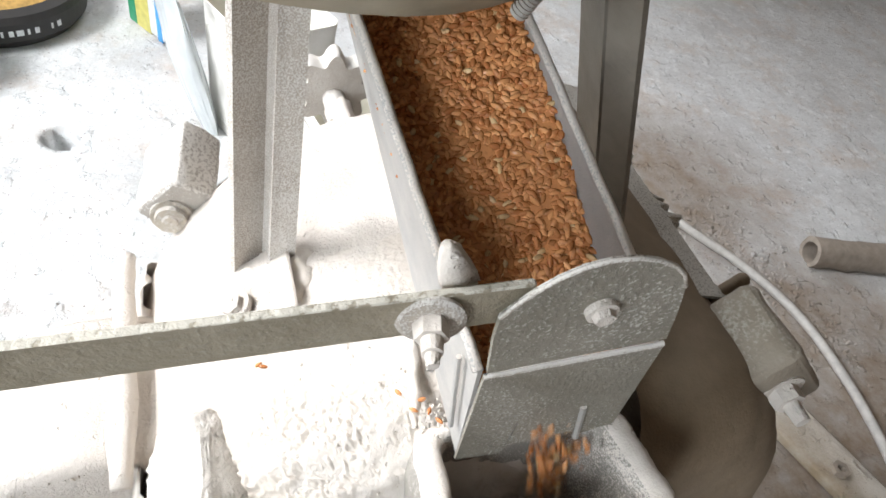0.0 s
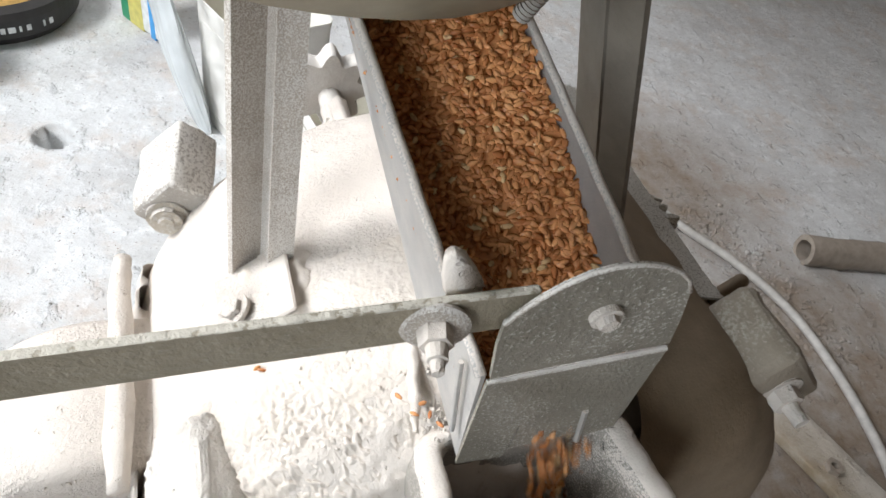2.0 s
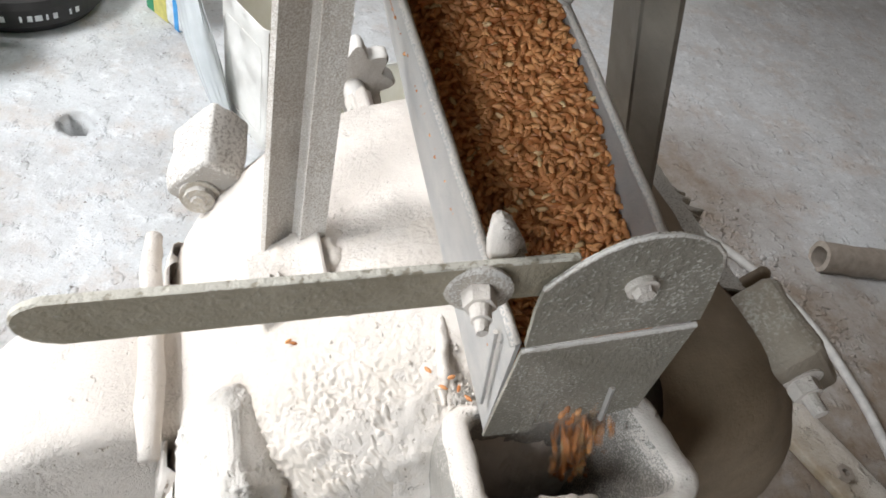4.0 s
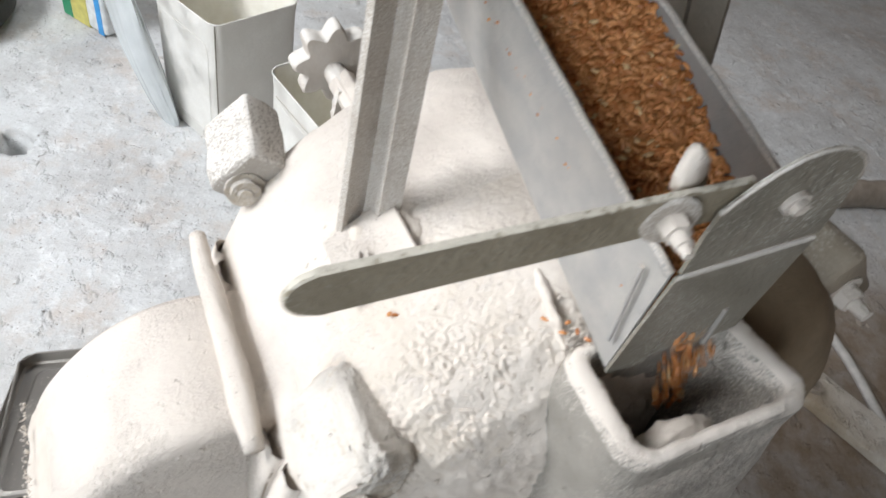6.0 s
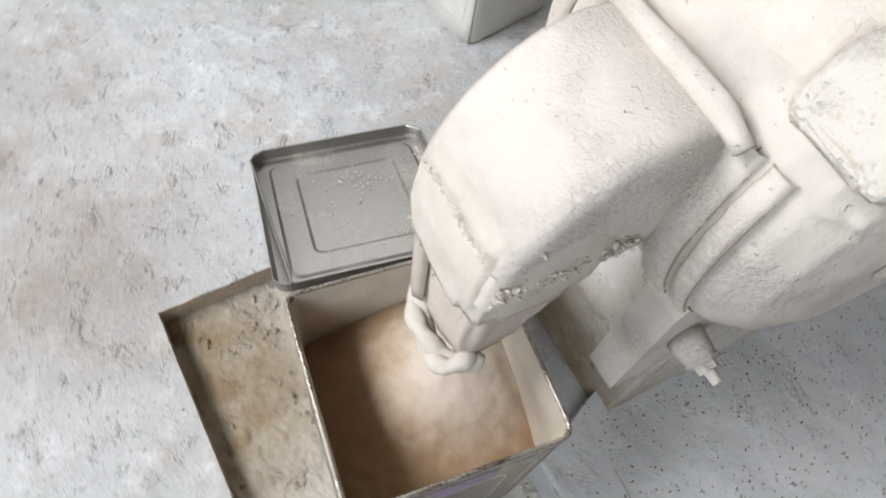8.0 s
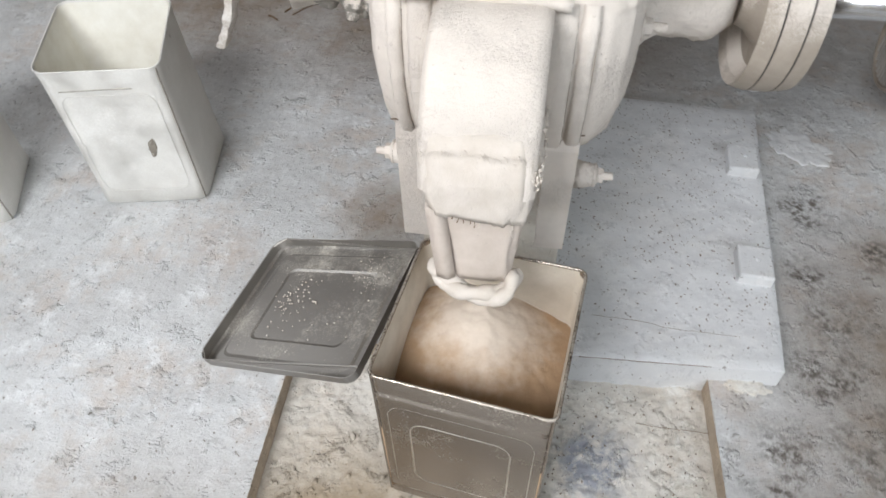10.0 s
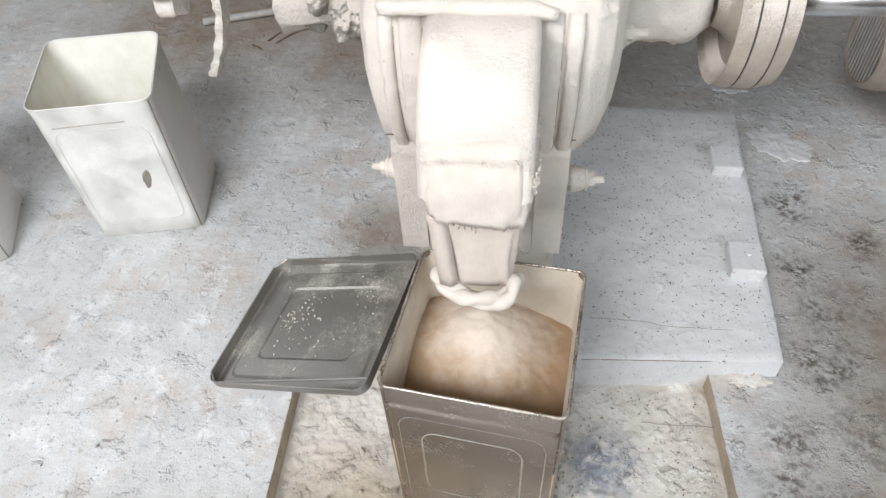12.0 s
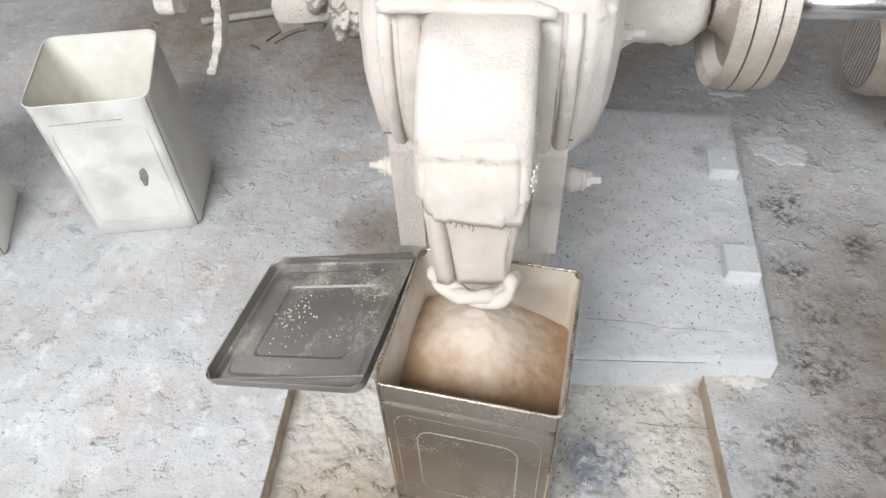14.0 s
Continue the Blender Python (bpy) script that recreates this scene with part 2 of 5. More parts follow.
# grey smear on the pit floor
nt = M_PIT.node_tree
shader = nt.nodes["Principled BSDF"]
old = shader.inputs["Base Color"].links[0].from_socket
tc = nt.nodes.new("ShaderNodeTexCoord")
spot = nt.nodes.new("ShaderNodeVectorMath")
spot.operation = "DISTANCE"
nt.links.new(tc.outputs["Object"], spot.inputs[0])
spot.inputs[1].default_value = (0.31, 0.135, -0.04)
smear = maths(nt, "MULTIPLY", ramp(nt, spot.outputs["Value"], 0.035, 0.10, 1.0, 0.0), ramp(nt, noise_tex(nt, 34, 6, 0.7), 0.36, 0.56))
# tan patch fading out from the pit's south-west edge
tan_spot = nt.nodes.new("ShaderNodeVectorMath")
tan_spot.operation = "DISTANCE"
nt.links.new(tc.outputs["Object"], tan_spot.inputs[0])
tan_spot.inputs[1].default_value = (-0.05, -0.16, -0.04)
tan = maths(nt, "MULTIPLY", ramp(nt, tan_spot.outputs["Value"], 0.10, 0.30, 1.0, 0.0), ramp(nt, noise_tex(nt, 16, 6, 0.7), 0.3, 0.55, 0.6, 1.0))
old = mixrgb(nt, old, (0.27, 0.20, 0.12), tan)
nt.links.new(mixrgb(nt, old, (0.26, 0.275, 0.31), smear), shader.inputs["Base Color"])
M_TIN_DARK = tin_mat("dark tinplate", (0.325, 0.285, 0.245), 0.12, 0.27)
M_LID = tin_mat("dark lid tinplate", (0.31, 0.295, 0.275), 0.04, 0.40)
M_TIN_PALE = tin_mat("pale tinplate", (0.68, 0.66, 0.62), 0.80, 0.42, (0.75, 0.735, 0.695))
M_MEAL = flour_mat("whole wheat flour", (0.43, 0.295, 0.185), 0.0016, 90)
# paler fresh flour where it drops from the sock
nt = M_MEAL.node_tree
shader = nt.nodes["Principled BSDF"]
old = shader.inputs["Base Color"].links[0].from_socket
tc = nt.nodes.new("ShaderNodeTexCoord")
sep = nt.nodes.new("ShaderNodeSeparateXYZ")
nt.links.new(tc.outputs["Object"], sep.inputs[0])
dx = maths(nt, "ADD", sep.outputs[0], 0.010)
dy = maths(nt, "SUBTRACT", sep.outputs[1], 0.055)
dist = maths(nt, "SQRT", maths(nt, "ADD", maths(nt, "MULTIPLY", dx, dx), maths(nt, "MULTIPLY", dy, dy)))
dist = maths(nt, "ADD", dist, ramp(nt, noise_tex(nt, 40, 5), 0.3, 0.7, -0.02, 0.02))
nt.links.new(mixrgb(nt, old, (0.62, 0.53, 0.44), ramp(nt, dist, 0.115, 0.05)), shader.inputs["Base Color"])
M_CLOTH = flour_mat("floury cloth", (0.63, 0.575, 0.52), 0.0012, 220, 0.84)
M_SOCK = flour_mat("floury sock", (0.57, 0.50, 0.445), 0.0008, 300, 0.82)
M_FILM = flour_mat("flour film", (0.56, 0.50, 0.42), 0.0006, 30, 0.8)
M_LINING = flour_mat("cream tin lining", (0.80, 0.78, 0.71), 0.0003, 20, 0.88)
M_GROOVE = plain("dirty groove", (0.07, 0.065, 0.06), 0.8)
M_GRAIN = grain_mat()
M_HOPPER = plain("beige hopper sheet", (0.30, 0.265, 0.19), 0.6, 0.1)
M_SHAFT = plain("bright shaft", (0.62, 0.62, 0.63), 0.25, 1.0, 0.1)
M_PULLEY = dusty("floury pulley", (0.33, 0.285, 0.235), (0.40, 0.35, 0.295), 0.6, 0.1, 0.42)
M_MOTOR = plain("motor paint", (0.36, 0.31, 0.26), 0.55, 0.2)
M_BLACK = plain("black rubber", (0.025, 0.023, 0.022), 0.6, 0.0)
M_WALL = plain("dingy brown wall", (0.27, 0.205, 0.15), 0.9, 0.0, 0.2, 6)
M_CEIL = plain("dull ceiling", (0.27, 0.235, 0.20), 0.9, 0.0, 0.2, 6)
M_PRINT = plain("faded purple print", (0.36, 0.27, 0.42), 0.5, 0.2, 0.35, 60)
M_BRAN = plain("bran flecks", (0.16, 0.10, 0.055), 0.8)
M_CABLE = plain("pale cable", (0.48, 0.46, 0.43), 0.6)
M_BLUE = plain("blue print", (0.05, 0.33, 0.72), 0.35)
M_WHITE = plain("white print", (0.72, 0.74, 0.74), 0.35)
M_YELLOW = plain("yellow print", (0.62, 0.56, 0.16), 0.4)
M_GREEN = plain("green plastic", (0.03, 0.27, 0.13), 0.4)
M_GOLD = plain("golden stuff", (0.55, 0.33, 0.09), 0.6, 0, 0.4, 60)
M_PLASTIC = plain("milky plastic", (0.70, 0.735, 0.74), 0.22, 0, 0.14, 12)
M_PLASTIC.node_tree.nodes["Principled BSDF"].inputs["Transmission Weight"].default_value = 0.25

# ---- mesh helpers ----


def mesh_object(name, bm, mat, parent=None, label="", smooth=False):
    me = bpy.data.meshes.new(name)
    bmesh.ops.recalc_face_normals(bm, faces=bm.faces)
    bm.to_mesh(me)
    bm.free()
    me.materials.append(mat)
    if smooth:
        for p in me.polygons:
            p.use_smooth = True
        if smooth != True:
            me.set_sharp_from_angle(angle=radians(smooth))
    ob = new(name, me)
    if parent is not None:
        ob.parent = parent
    if label:
        ob["label"] = label
    return ob


def part(name, bm, mat, parent, label="", smooth=False):
    return mesh_object(name, bm, mat, parent, label, smooth)


def thing(name, m, label, category, group="", kind=""):
    ob = new(name)
    ob.matrix_basis = m
    return tagged(ob, label, category, group, kind)


def box(bm, sx, sy, sz, m=Matrix(), bevel=0.0, seg=2):
    r = bmesh.ops.create_cube(bm, size=1.0, matrix=m @ Matrix.Diagonal((sx, sy, sz, 1)))
    if bevel > 0:
        edges = list({e for v in r["verts"] for e in v.link_edges})
        bmesh.ops.bevel(bm, geom=edges, offset=bevel, segments=seg, affect="EDGES", profile=0.5)
    return bm


def cyl(bm, r1, r2, depth, m=Matrix(), seg=24):
    bmesh.ops.create_cone(bm, cap_ends=True, segments=seg, radius1=r1, radius2=r2, depth=depth, matrix=m)
    return bm


def lathe(profile, m=Matrix(), seg=64, bm=None, a0=0.0, a1=360.0):
    """Turns (along, radius) points about the x axis of m."""
    bm = bm or bmesh.new()
    full = abs(a1 - a0) >= 360
    rings = []
    n = seg if full else seg + 1
    for k in range(n):
        a = radians(a0 + (a1 - a0) * k / seg)
        rings.append([bm.verts.new(m @ Vector((u, r * math.cos(a), r * math.sin(a)))) for u, r in profile])
    for k in range(seg):
        p, q = rings[k], rings[(k + 1) % n]
        for i in range(len(profile) - 1):
            bm.faces.new((p[i], q[i], q[i + 1], p[i + 1]))
    bmesh.ops.remove_doubles(bm, verts=bm.verts, dist=1e-6)
    return bm


def densify(profile, step):
    out = [profile[0]]
    for (u0, r0), (u1, r1) in zip(profile, profile[1:]):
        n = max(1, int(math.hypot(u1 - u0, r1 - r0) / step))
        out += [(u0 + (u1 - u0) * k / n, r0 + (r1 - r0) * k / n) for k in range(1, n + 1)]
    return out


def tube(points, radius, seg=10, bm=None, closed_ends=True):
    bm = bm or bmesh.new()
    pts = [Vector(p) for p in points]
    radii = radius if isinstance(radius, (list, tuple)) else [radius] * len(pts)
    rings, ref = [], Vector((0.12, 0.31, 0.94))
    for i, p in enumerate(pts):
        d = (pts[min(i + 1, len(pts) - 1)] - pts[max(i - 1, 0)]).normalized()
        side = d.cross(ref)
        side = side.normalized() if side.length > 1e-3 else d.orthogonal().normalized()
        up = side.cross(d)
        rings.append([bm.verts.new(p + radii[i] * (math.cos(a) * side + math.sin(a) * up)) for a in (2 * math.pi * k / seg for k in range(seg))])
    for a, b in zip(rings, rings[1:]):
        for k in range(seg):
            bm.faces.new((a[k], a[(k + 1) % seg], b[(k + 1) % seg], b[k]))
    if closed_ends:
        bm.faces.new(rings[0][::-1])
        bm.faces.new(rings[-1])
    return bm


def curve_points(keys, n=8):
    """A smooth line through the keys (Catmull-Rom)."""
    k = [Vector(p) for p in keys]
    k = [2 * k[0] - k[1]] + k + [2 * k[-1] - k[-2]]
    out = []
    for a, b, c, d in zip(k, k[1:], k[2:], k[3:]):
        for i in range(n):
            t = i / n
            out.append(0.5 * ((2 * b) + (c - a) * t + (2 * a - 5 * b + 4 * c - d) * t * t + (3 * b - a - 3 * c + d) * t**3))
    return out + [k[-2]]


def sheet(rows, thickness, bm=None):
    """A sheet through a grid of points, given a thickness along its normals."""
    bm = bm or bmesh.new()
    g = [[bm.verts.new(p) for p in row] for row in rows]
    faces = [bm.faces.new((a[i], a[i + 1], b[i + 1], b[i])) for a, b in zip(g, g[1:]) for i in range(len(a) - 1)]
    bmesh.ops.recalc_face_normals(bm, faces=faces)
    bmesh.ops.solidify(bm, geom=faces, thickness=thickness)
    return bm


def roughen(bm, amount, scale, up_only=False, octaves=4):
    bm.normal_update()
    moved = []
    for v in bm.verts:
        w = max(0.15, min(1.0, v.normal.z + 0.45)) if up_only else 1.0
        moved.append((v, v.normal * amount * w * noise.fractal(v.co * scale, 0.8, 2.1, octaves)))
    for v, d in moved:
        v.co += d
    return bm


def subdivide(bm, cuts):
    bmesh.ops.subdivide_edges(bm, edges=bm.edges, cuts=cuts, use_grid_fill=True)
    return bm


def bolt(name, m, parent, r=0.011, length=0.012, stud=0.010, mat=None, label=""):
    """A hex head or nut with a washer and a stud end; it points along z of m."""
    bm = bmesh.new()
    cyl(bm, r * 1.45, r * 1.45, 0.003, m @ pose(0, 0, 0.0015), 20)
    cyl(bm, r, r * 0.94, length, m @ pose(0, 0, 0.003 + length / 2, 0, 0, 15), 6)
    if stud:
        cyl(bm, r * 0.52, r * 0.46, stud, m @ pose(0, 0, 0.003 + length + stud / 2), 12)
    return part(name, bm, mat or M_MILL, parent, label)


# ---- the room ----
PIT = pose(0.481, 0.337, 0, 0, 0, 9.5)


def floor_height(p):
    v = Vector((p[0], p[1], 0.0))
    return 0.0022 * noise.fractal(v * 9, 0.9, 2.1, 4) + 0.0016 * noise.fractal(v * 55, 0.7, 2.0, 3) - 0.0016


def build_floor():
    def line(lo, hi, marks, fine_lo, fine_hi, step):
        out = [lo + (fine_lo - lo) * k / 6 for k in range(6)]
        cuts = sorted([fine_lo, *marks, fine_hi])
        for a, b in zip(cuts, cuts[1:]):
            n = max(1, round((b - a) / step))
            out += [a + (b - a) * k / n for k in range(n)]
        return out + [fine_hi + (hi - fine_hi) * k / 6 for k in range(7)]

    ps = line(-4.2, 4.0, (-0.748, 0.0), -1.95, 0.75, 0.012)
    qs = line(-4.0, 4.9, (-0.404, 0.0), -0.95, 1.35, 0.012)
    hole = Vector((-1.055, -0.124, 0))
    verts, faces, index = [], [], {}
    for j, q in enumerate(qs):
        for i, p in enumerate(ps):
            w = PIT @ Vector((p, q, 0))
            d = (w - hole).length
            edge = -0.748 - 1e-6 <= p <= 1e-6 and -0.404 - 1e-6 <= q <= 1e-6
            z = -0.001 if edge else floor_height(w)
            if d < 0.042:
                z -= 0.12 * min(1.0, (0.042 - d) / 0.008)
            index[i, j] = len(verts)
            verts.append((w.x, w.y, z))
    for j in range(len(qs) - 1):
        for i in range(len(ps) - 1):
            pc, qc = (ps[i] + ps[i + 1]) / 2, (qs[j] + qs[j + 1]) / 2
            if not (-0.748 < pc < 0 and -0.404 < qc < 0):
                faces.append((index[i, j], index[i + 1, j], index[i + 1, j + 1], index[i, j + 1]))
    me = bpy.data.meshes.new("floor")
    me.from_pydata(verts, [], faces)
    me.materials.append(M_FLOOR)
    me.polygons.foreach_set("use_smooth", [True] * len(me.polygons))
    tagged(new("floor", me), "uneven grey concrete floor dusted with white flour", "floor", kind="structure")

    # the sunken pit in which the tin stands
    bm = bmesh.new()
    n, m_, depth = 230, 124, -0.04
    grid = [[bm.verts.new(PIT @ Vector((-0.748 + 0.748 * i / n, -0.404 + 0.404 * j / m_, 0))) for i in range(n + 1)] for j in range(m_ + 1)]
    for j in range(m_ + 1):
        for i in range(n + 1):
            rim = i in (0, n) or j in (0, m_)
            v = grid[j][i]
            v.co.z = depth + (0 if rim else 0.004 * noise.fractal(v.co * 12, 0.8, 2.1, 3) + 0.0040 * max(-0.1, noise.fractal(v.co * 44, 0.7, 2.1, 3)) + 0.0012 * noise.fractal(v.co * 110, 0.8, 2.1, 3))
    for j in range(m_):
        for i in range(n):
            bm.faces.new((grid[j][i], grid[j][i + 1], grid[j + 1][i + 1], grid[j + 1][i]))
    ring = [v.co.copy() for v in grid[0] + [r[-1] for r in grid[1:]] + grid[-1][-2::-1] + [r[0] for r in grid[-2:0:-1]]]
    walls = bmesh.new()
    lower, upper = [], []
    for p in ring:
        wob = 0.0012 * noise.fractal(p * 30, 0.8, 2.1, 3)
        lower.append(walls.verts.new((p.x + wob, p.y + wob, depth - 0.004)))
        upper.append(walls.verts.new((p.x + wob, p.y + wob, 0.001)))
    for k in range(len(ring)):
        l = (k + 1) % len(ring)
        walls.faces.new((lower[k], lower[l], upper[l], upper[k]))
    tagged(mesh_object("pit_wall", walls, M_PITWALL, smooth=True), "bare brown concrete sides of the pit", "pit wall", kind="structure")
    tagged(mesh_object("pit", bm, M_PIT, smooth=True), "shallow concrete pit strewn with spilled flour", "floor pit", kind="structure")


def build_plinth():
    corners = [(0.20, 0.276), (0.598, 0.349), (0.555, 1.089), (0.13, 1.052), (0.135, 0.45), (0.185, 0.338)]
    bm = bmesh.new()
    # surface as a fine grid between the two long sides
    n, m_ = 40, 70
    west = curve_points([(*corners[0], 0), (0.187, 0.338, 0), (0.138, 0.45, 0), (0.128, 0.75, 0), (*corners[3], 0)], 18)
    rows = []
    for k in range(m_ + 1):
        t = k / m_
        a = west[min(len(west) - 1, round(t * (len(west) - 1)))]
        b = Vector((*corners[1], 0)).lerp(Vector((*corners[2], 0)), t)
        rows.append([a.lerp(b, i / n) for i in range(n + 1)])
    top = []
    for k, row in enumerate(rows):
        out = []
        for i, p in enumerate(row):
            rim = i in (0, n) or k in (0, m_)
            z = 0.045 + (-0.003 if rim else 0.003 * noise.fractal(p * 18, 0.9, 2.1, 4) + 0.0012 * noise.fractal(p * 85, 0.8, 2.0, 3))
            out.append(bm.verts.new((p.x, p.y, z)))
        top.append(out)
    for k in range(m_):
        for i in range(n):
            bm.faces.new((top[k][i], top[k][i + 1], top[k + 1][i + 1], top[k + 1][i]))
    ring = top[0] + [r[-1] for r in top[1:]] + top[-1][-2::-1] + [r[0] for r in top[-2:0:-1]]
    low = [bm.verts.new((v.co.x + 0.002 * noise.noise(v.co * 60), v.co.y + 0.004 * noise.noise(v.co * 40), -0.06)) for v in ring]
    for k in range(len(ring)):
        l = (k + 1) % len(ring)
        bm.faces.new((ring[k], ring[l], low[l], low[k]))
    tagged(mesh_object("plinth", bm, M_PLINTH, smooth=40), "raised concrete plinth caked with spilled flour", "plinth", kind="structure")


def build_room():
    def wall(name, a, b, height, openings=()):
        a, b = Vector(a), Vector(b)
        length = (b - a).length
        ang = math.degrees(math.atan2(b.y - a.y, b.x - a.x))
        m = pose(a.x, a.y, 0, 0, 0, ang)
        bm = bmesh.new()
        cuts = sorted({0.0, length, *(v for o in openings for v in o[:2])})
        for s, e in zip(cuts, cuts[1:]):
            hole = next((o for o in openings if o[0] <= s and e <= o[1]), None)
            spans = [(0, height)] if hole is None else [(0, hole[2]), (hole[3], height)]
            for z0, z1 in spans:
                if z1 - z0 > 1e-3:
                    box(bm, e - s, 0.2, z1 - z0, m @ pose((s + e) / 2, 0, (z0 + z1) / 2))
        tagged(mesh_object(name, bm, M_WALL), "dingy brown workshop wall", "wall", kind="structure")

    # unseen walls; the doorway's east jamb is set to dim the east floor
    wall("wall_south", (-2.8, -1.3, 0), (2.8, -1.3, 0), 3.7, [(1.40, 2.92, 0.0, 3.3), (4.0, 5.0, 0.9, 2.1)])
    wall("wall_east", (2.8, -1.3, 0), (2.8, 4.4, 0), 3.7)
    wall("wall_north", (2.8, 4.4, 0), (-2.8, 4.4, 0), 3.7)
    wall("wall_west", (-2.8, 4.4, 0), (-2.8, -1.3, 0), 3.7, [(3.3, 4.5, 1.4, 2.4)])
    bm = bmesh.new()
    box(bm, 5.8, 5.9, 0.12, pose(0, 1.55, 3.76))
    tagged(mesh_object("ceiling", bm, M_CEIL), "dull plastered workshop ceiling", "ceiling", kind="structure")
    bm = bmesh.new()
    box(bm, 60, 60, 0.1, pose(0, 0, -0.25))
    tagged(mesh_object("ground", bm, M_FLOOR), "pale dusty ground outside the doorway", "ground", kind="structure")


build_floor()
build_plinth()
build_room()

# ---- the mill ----
MILL = pose(0.07, 0.516, 0, 0, 0, 7)
AXIS = 0.603
mill = thing("grain_mill", MILL, "cast-iron flour mill thickly coated with white flour", "mill")
HUB = pose(0, 0, AXIS)


def build_casing():
    prof = [(-0.178, 0.0), (-0.178, 0.12), (-0.174, 0.19), (-0.160, 0.225), (-0.135, 0.238), (-0.115, 0.241), (0.062, 0.241),
            (0.085, 0.239), (0.112, 0.229), (0.136, 0.206), (0.152, 0.165), (0.158, 0.10), (0.158, 0.0)]
    bm = lathe(densify(prof, 0.0042), HUB, 380)
    roughen(bm, 0.0026, 20, True, 3)
    bm.normal_update()
    for v in bm.verts:
        a = math.degrees(math.atan2(v.co.z - AXIS, -v.co.y))
        if 15 < a < 100 and v.co.x > -0.12:
            where = noise.noise(v.co * 13 + Vector((3, 0, 0))) + 2.2 * (v.co.x - 0.02) / 0.1 - abs(a - 52) / 26
            grit = noise.noise(v.co * 165) + 0.6 * noise.noise(v.co * 320)
            v.co += v.normal * 0.0030 * max(0.0, min(1.0, where + 0.5)) * max(-0.35, grit)
    part("casing", bm, M_CASING, mill, smooth=True)
    for u, w, r in ((0.058, 0.032, 0.2490), (0.088, 0.020, 0.2455), (-0.102, 0.028, 0.2480), (-0.132, 0.018, 0.2450)):
        p = [(u - w / 2, 0.235), (u - w / 2, r - 0.004), (u - w / 2 + 0.004, r), (u + w / 2 - 0.004, r), (u + w / 2, r - 0.004), (u + w / 2, 0.235)]
        bm = lathe(p, HUB, 150, a0=161, a1=300)
        roughen(bm, 0.0015, 60)
        part("flange", bm, M_MILL, mill, smooth=True)
        bm = lathe([(u + w / 2 - 0.001, r - 0.0052), (u + w / 2 - 0.0008, r - 0.0034), (u + w / 2 + 0.0005, r - 0.0034), (u + w / 2 + 0.0005, r - 0.0052)], HUB, 90, a0=165, a1=232)
        part("joint", bm, M_MOTOR, mill, "thin brown joint line")


def build_rear_cover():
    """The brown cover over the mill's shaded half: it swells out of the casing past its top."""
    us = [-0.195, -0.19, -0.17] + [-0.15 + 0.01 * k for k in range(28)] + [0.137, 0.147, 0.155, 0.161, 0.165]
    rows = []
    for k in range(71):
        angle = 104 + 1.6 * k
        swell = min(1.0, max(0.0, (angle - 104) / 22))
        swell = swell * swell * (3 - 2 * swell)
        row = []
        for u in us:
            r = 0.238 + 0.030 * swell
            if u > 0.110:
                r -= 0.060 * (1 - math.sqrt(max(0.0, 1 - ((u - 0.110) / 0.057) ** 2)))
            if u < -0.185:
                r -= 0.02
            a = radians(angle)
            row.append(Vector((u, -r * math.cos(a), AXIS + r * math.sin(a))))
        for u, r in ((0.1672, 0.200), (0.168, 0.18), (0.168, 0.13)):
            row.append(Vector((u, -r * math.cos(radians(angle)), AXIS + r * math.sin(radians(angle)))))
        rows.append(row)
    bm = bmesh.new()
    grid = [[bm.verts.new(p) for p in row] for row in rows]
    for a, b in zip(grid, grid[1:]):
        for i in range(len(a) - 1):
            bm.faces.new((a[i], a[i + 1], b[i + 1], b[i]))
    roughen(bm, 0.0016, 24, False, 4)
    part("rear_cover", bm, M_REAR, mill, "brown cover, its paint darkened for the shaded side", smooth=True)


def on_rim(u, angle, r):
    """A pose on the casing: z outwards, x along the shaft; the angle counts from the south side upwards."""
    a = radians(angle)
    return pose(u, -r * math.cos(a), AXIS + r * math.sin(a), 90 - angle, 0, 0)


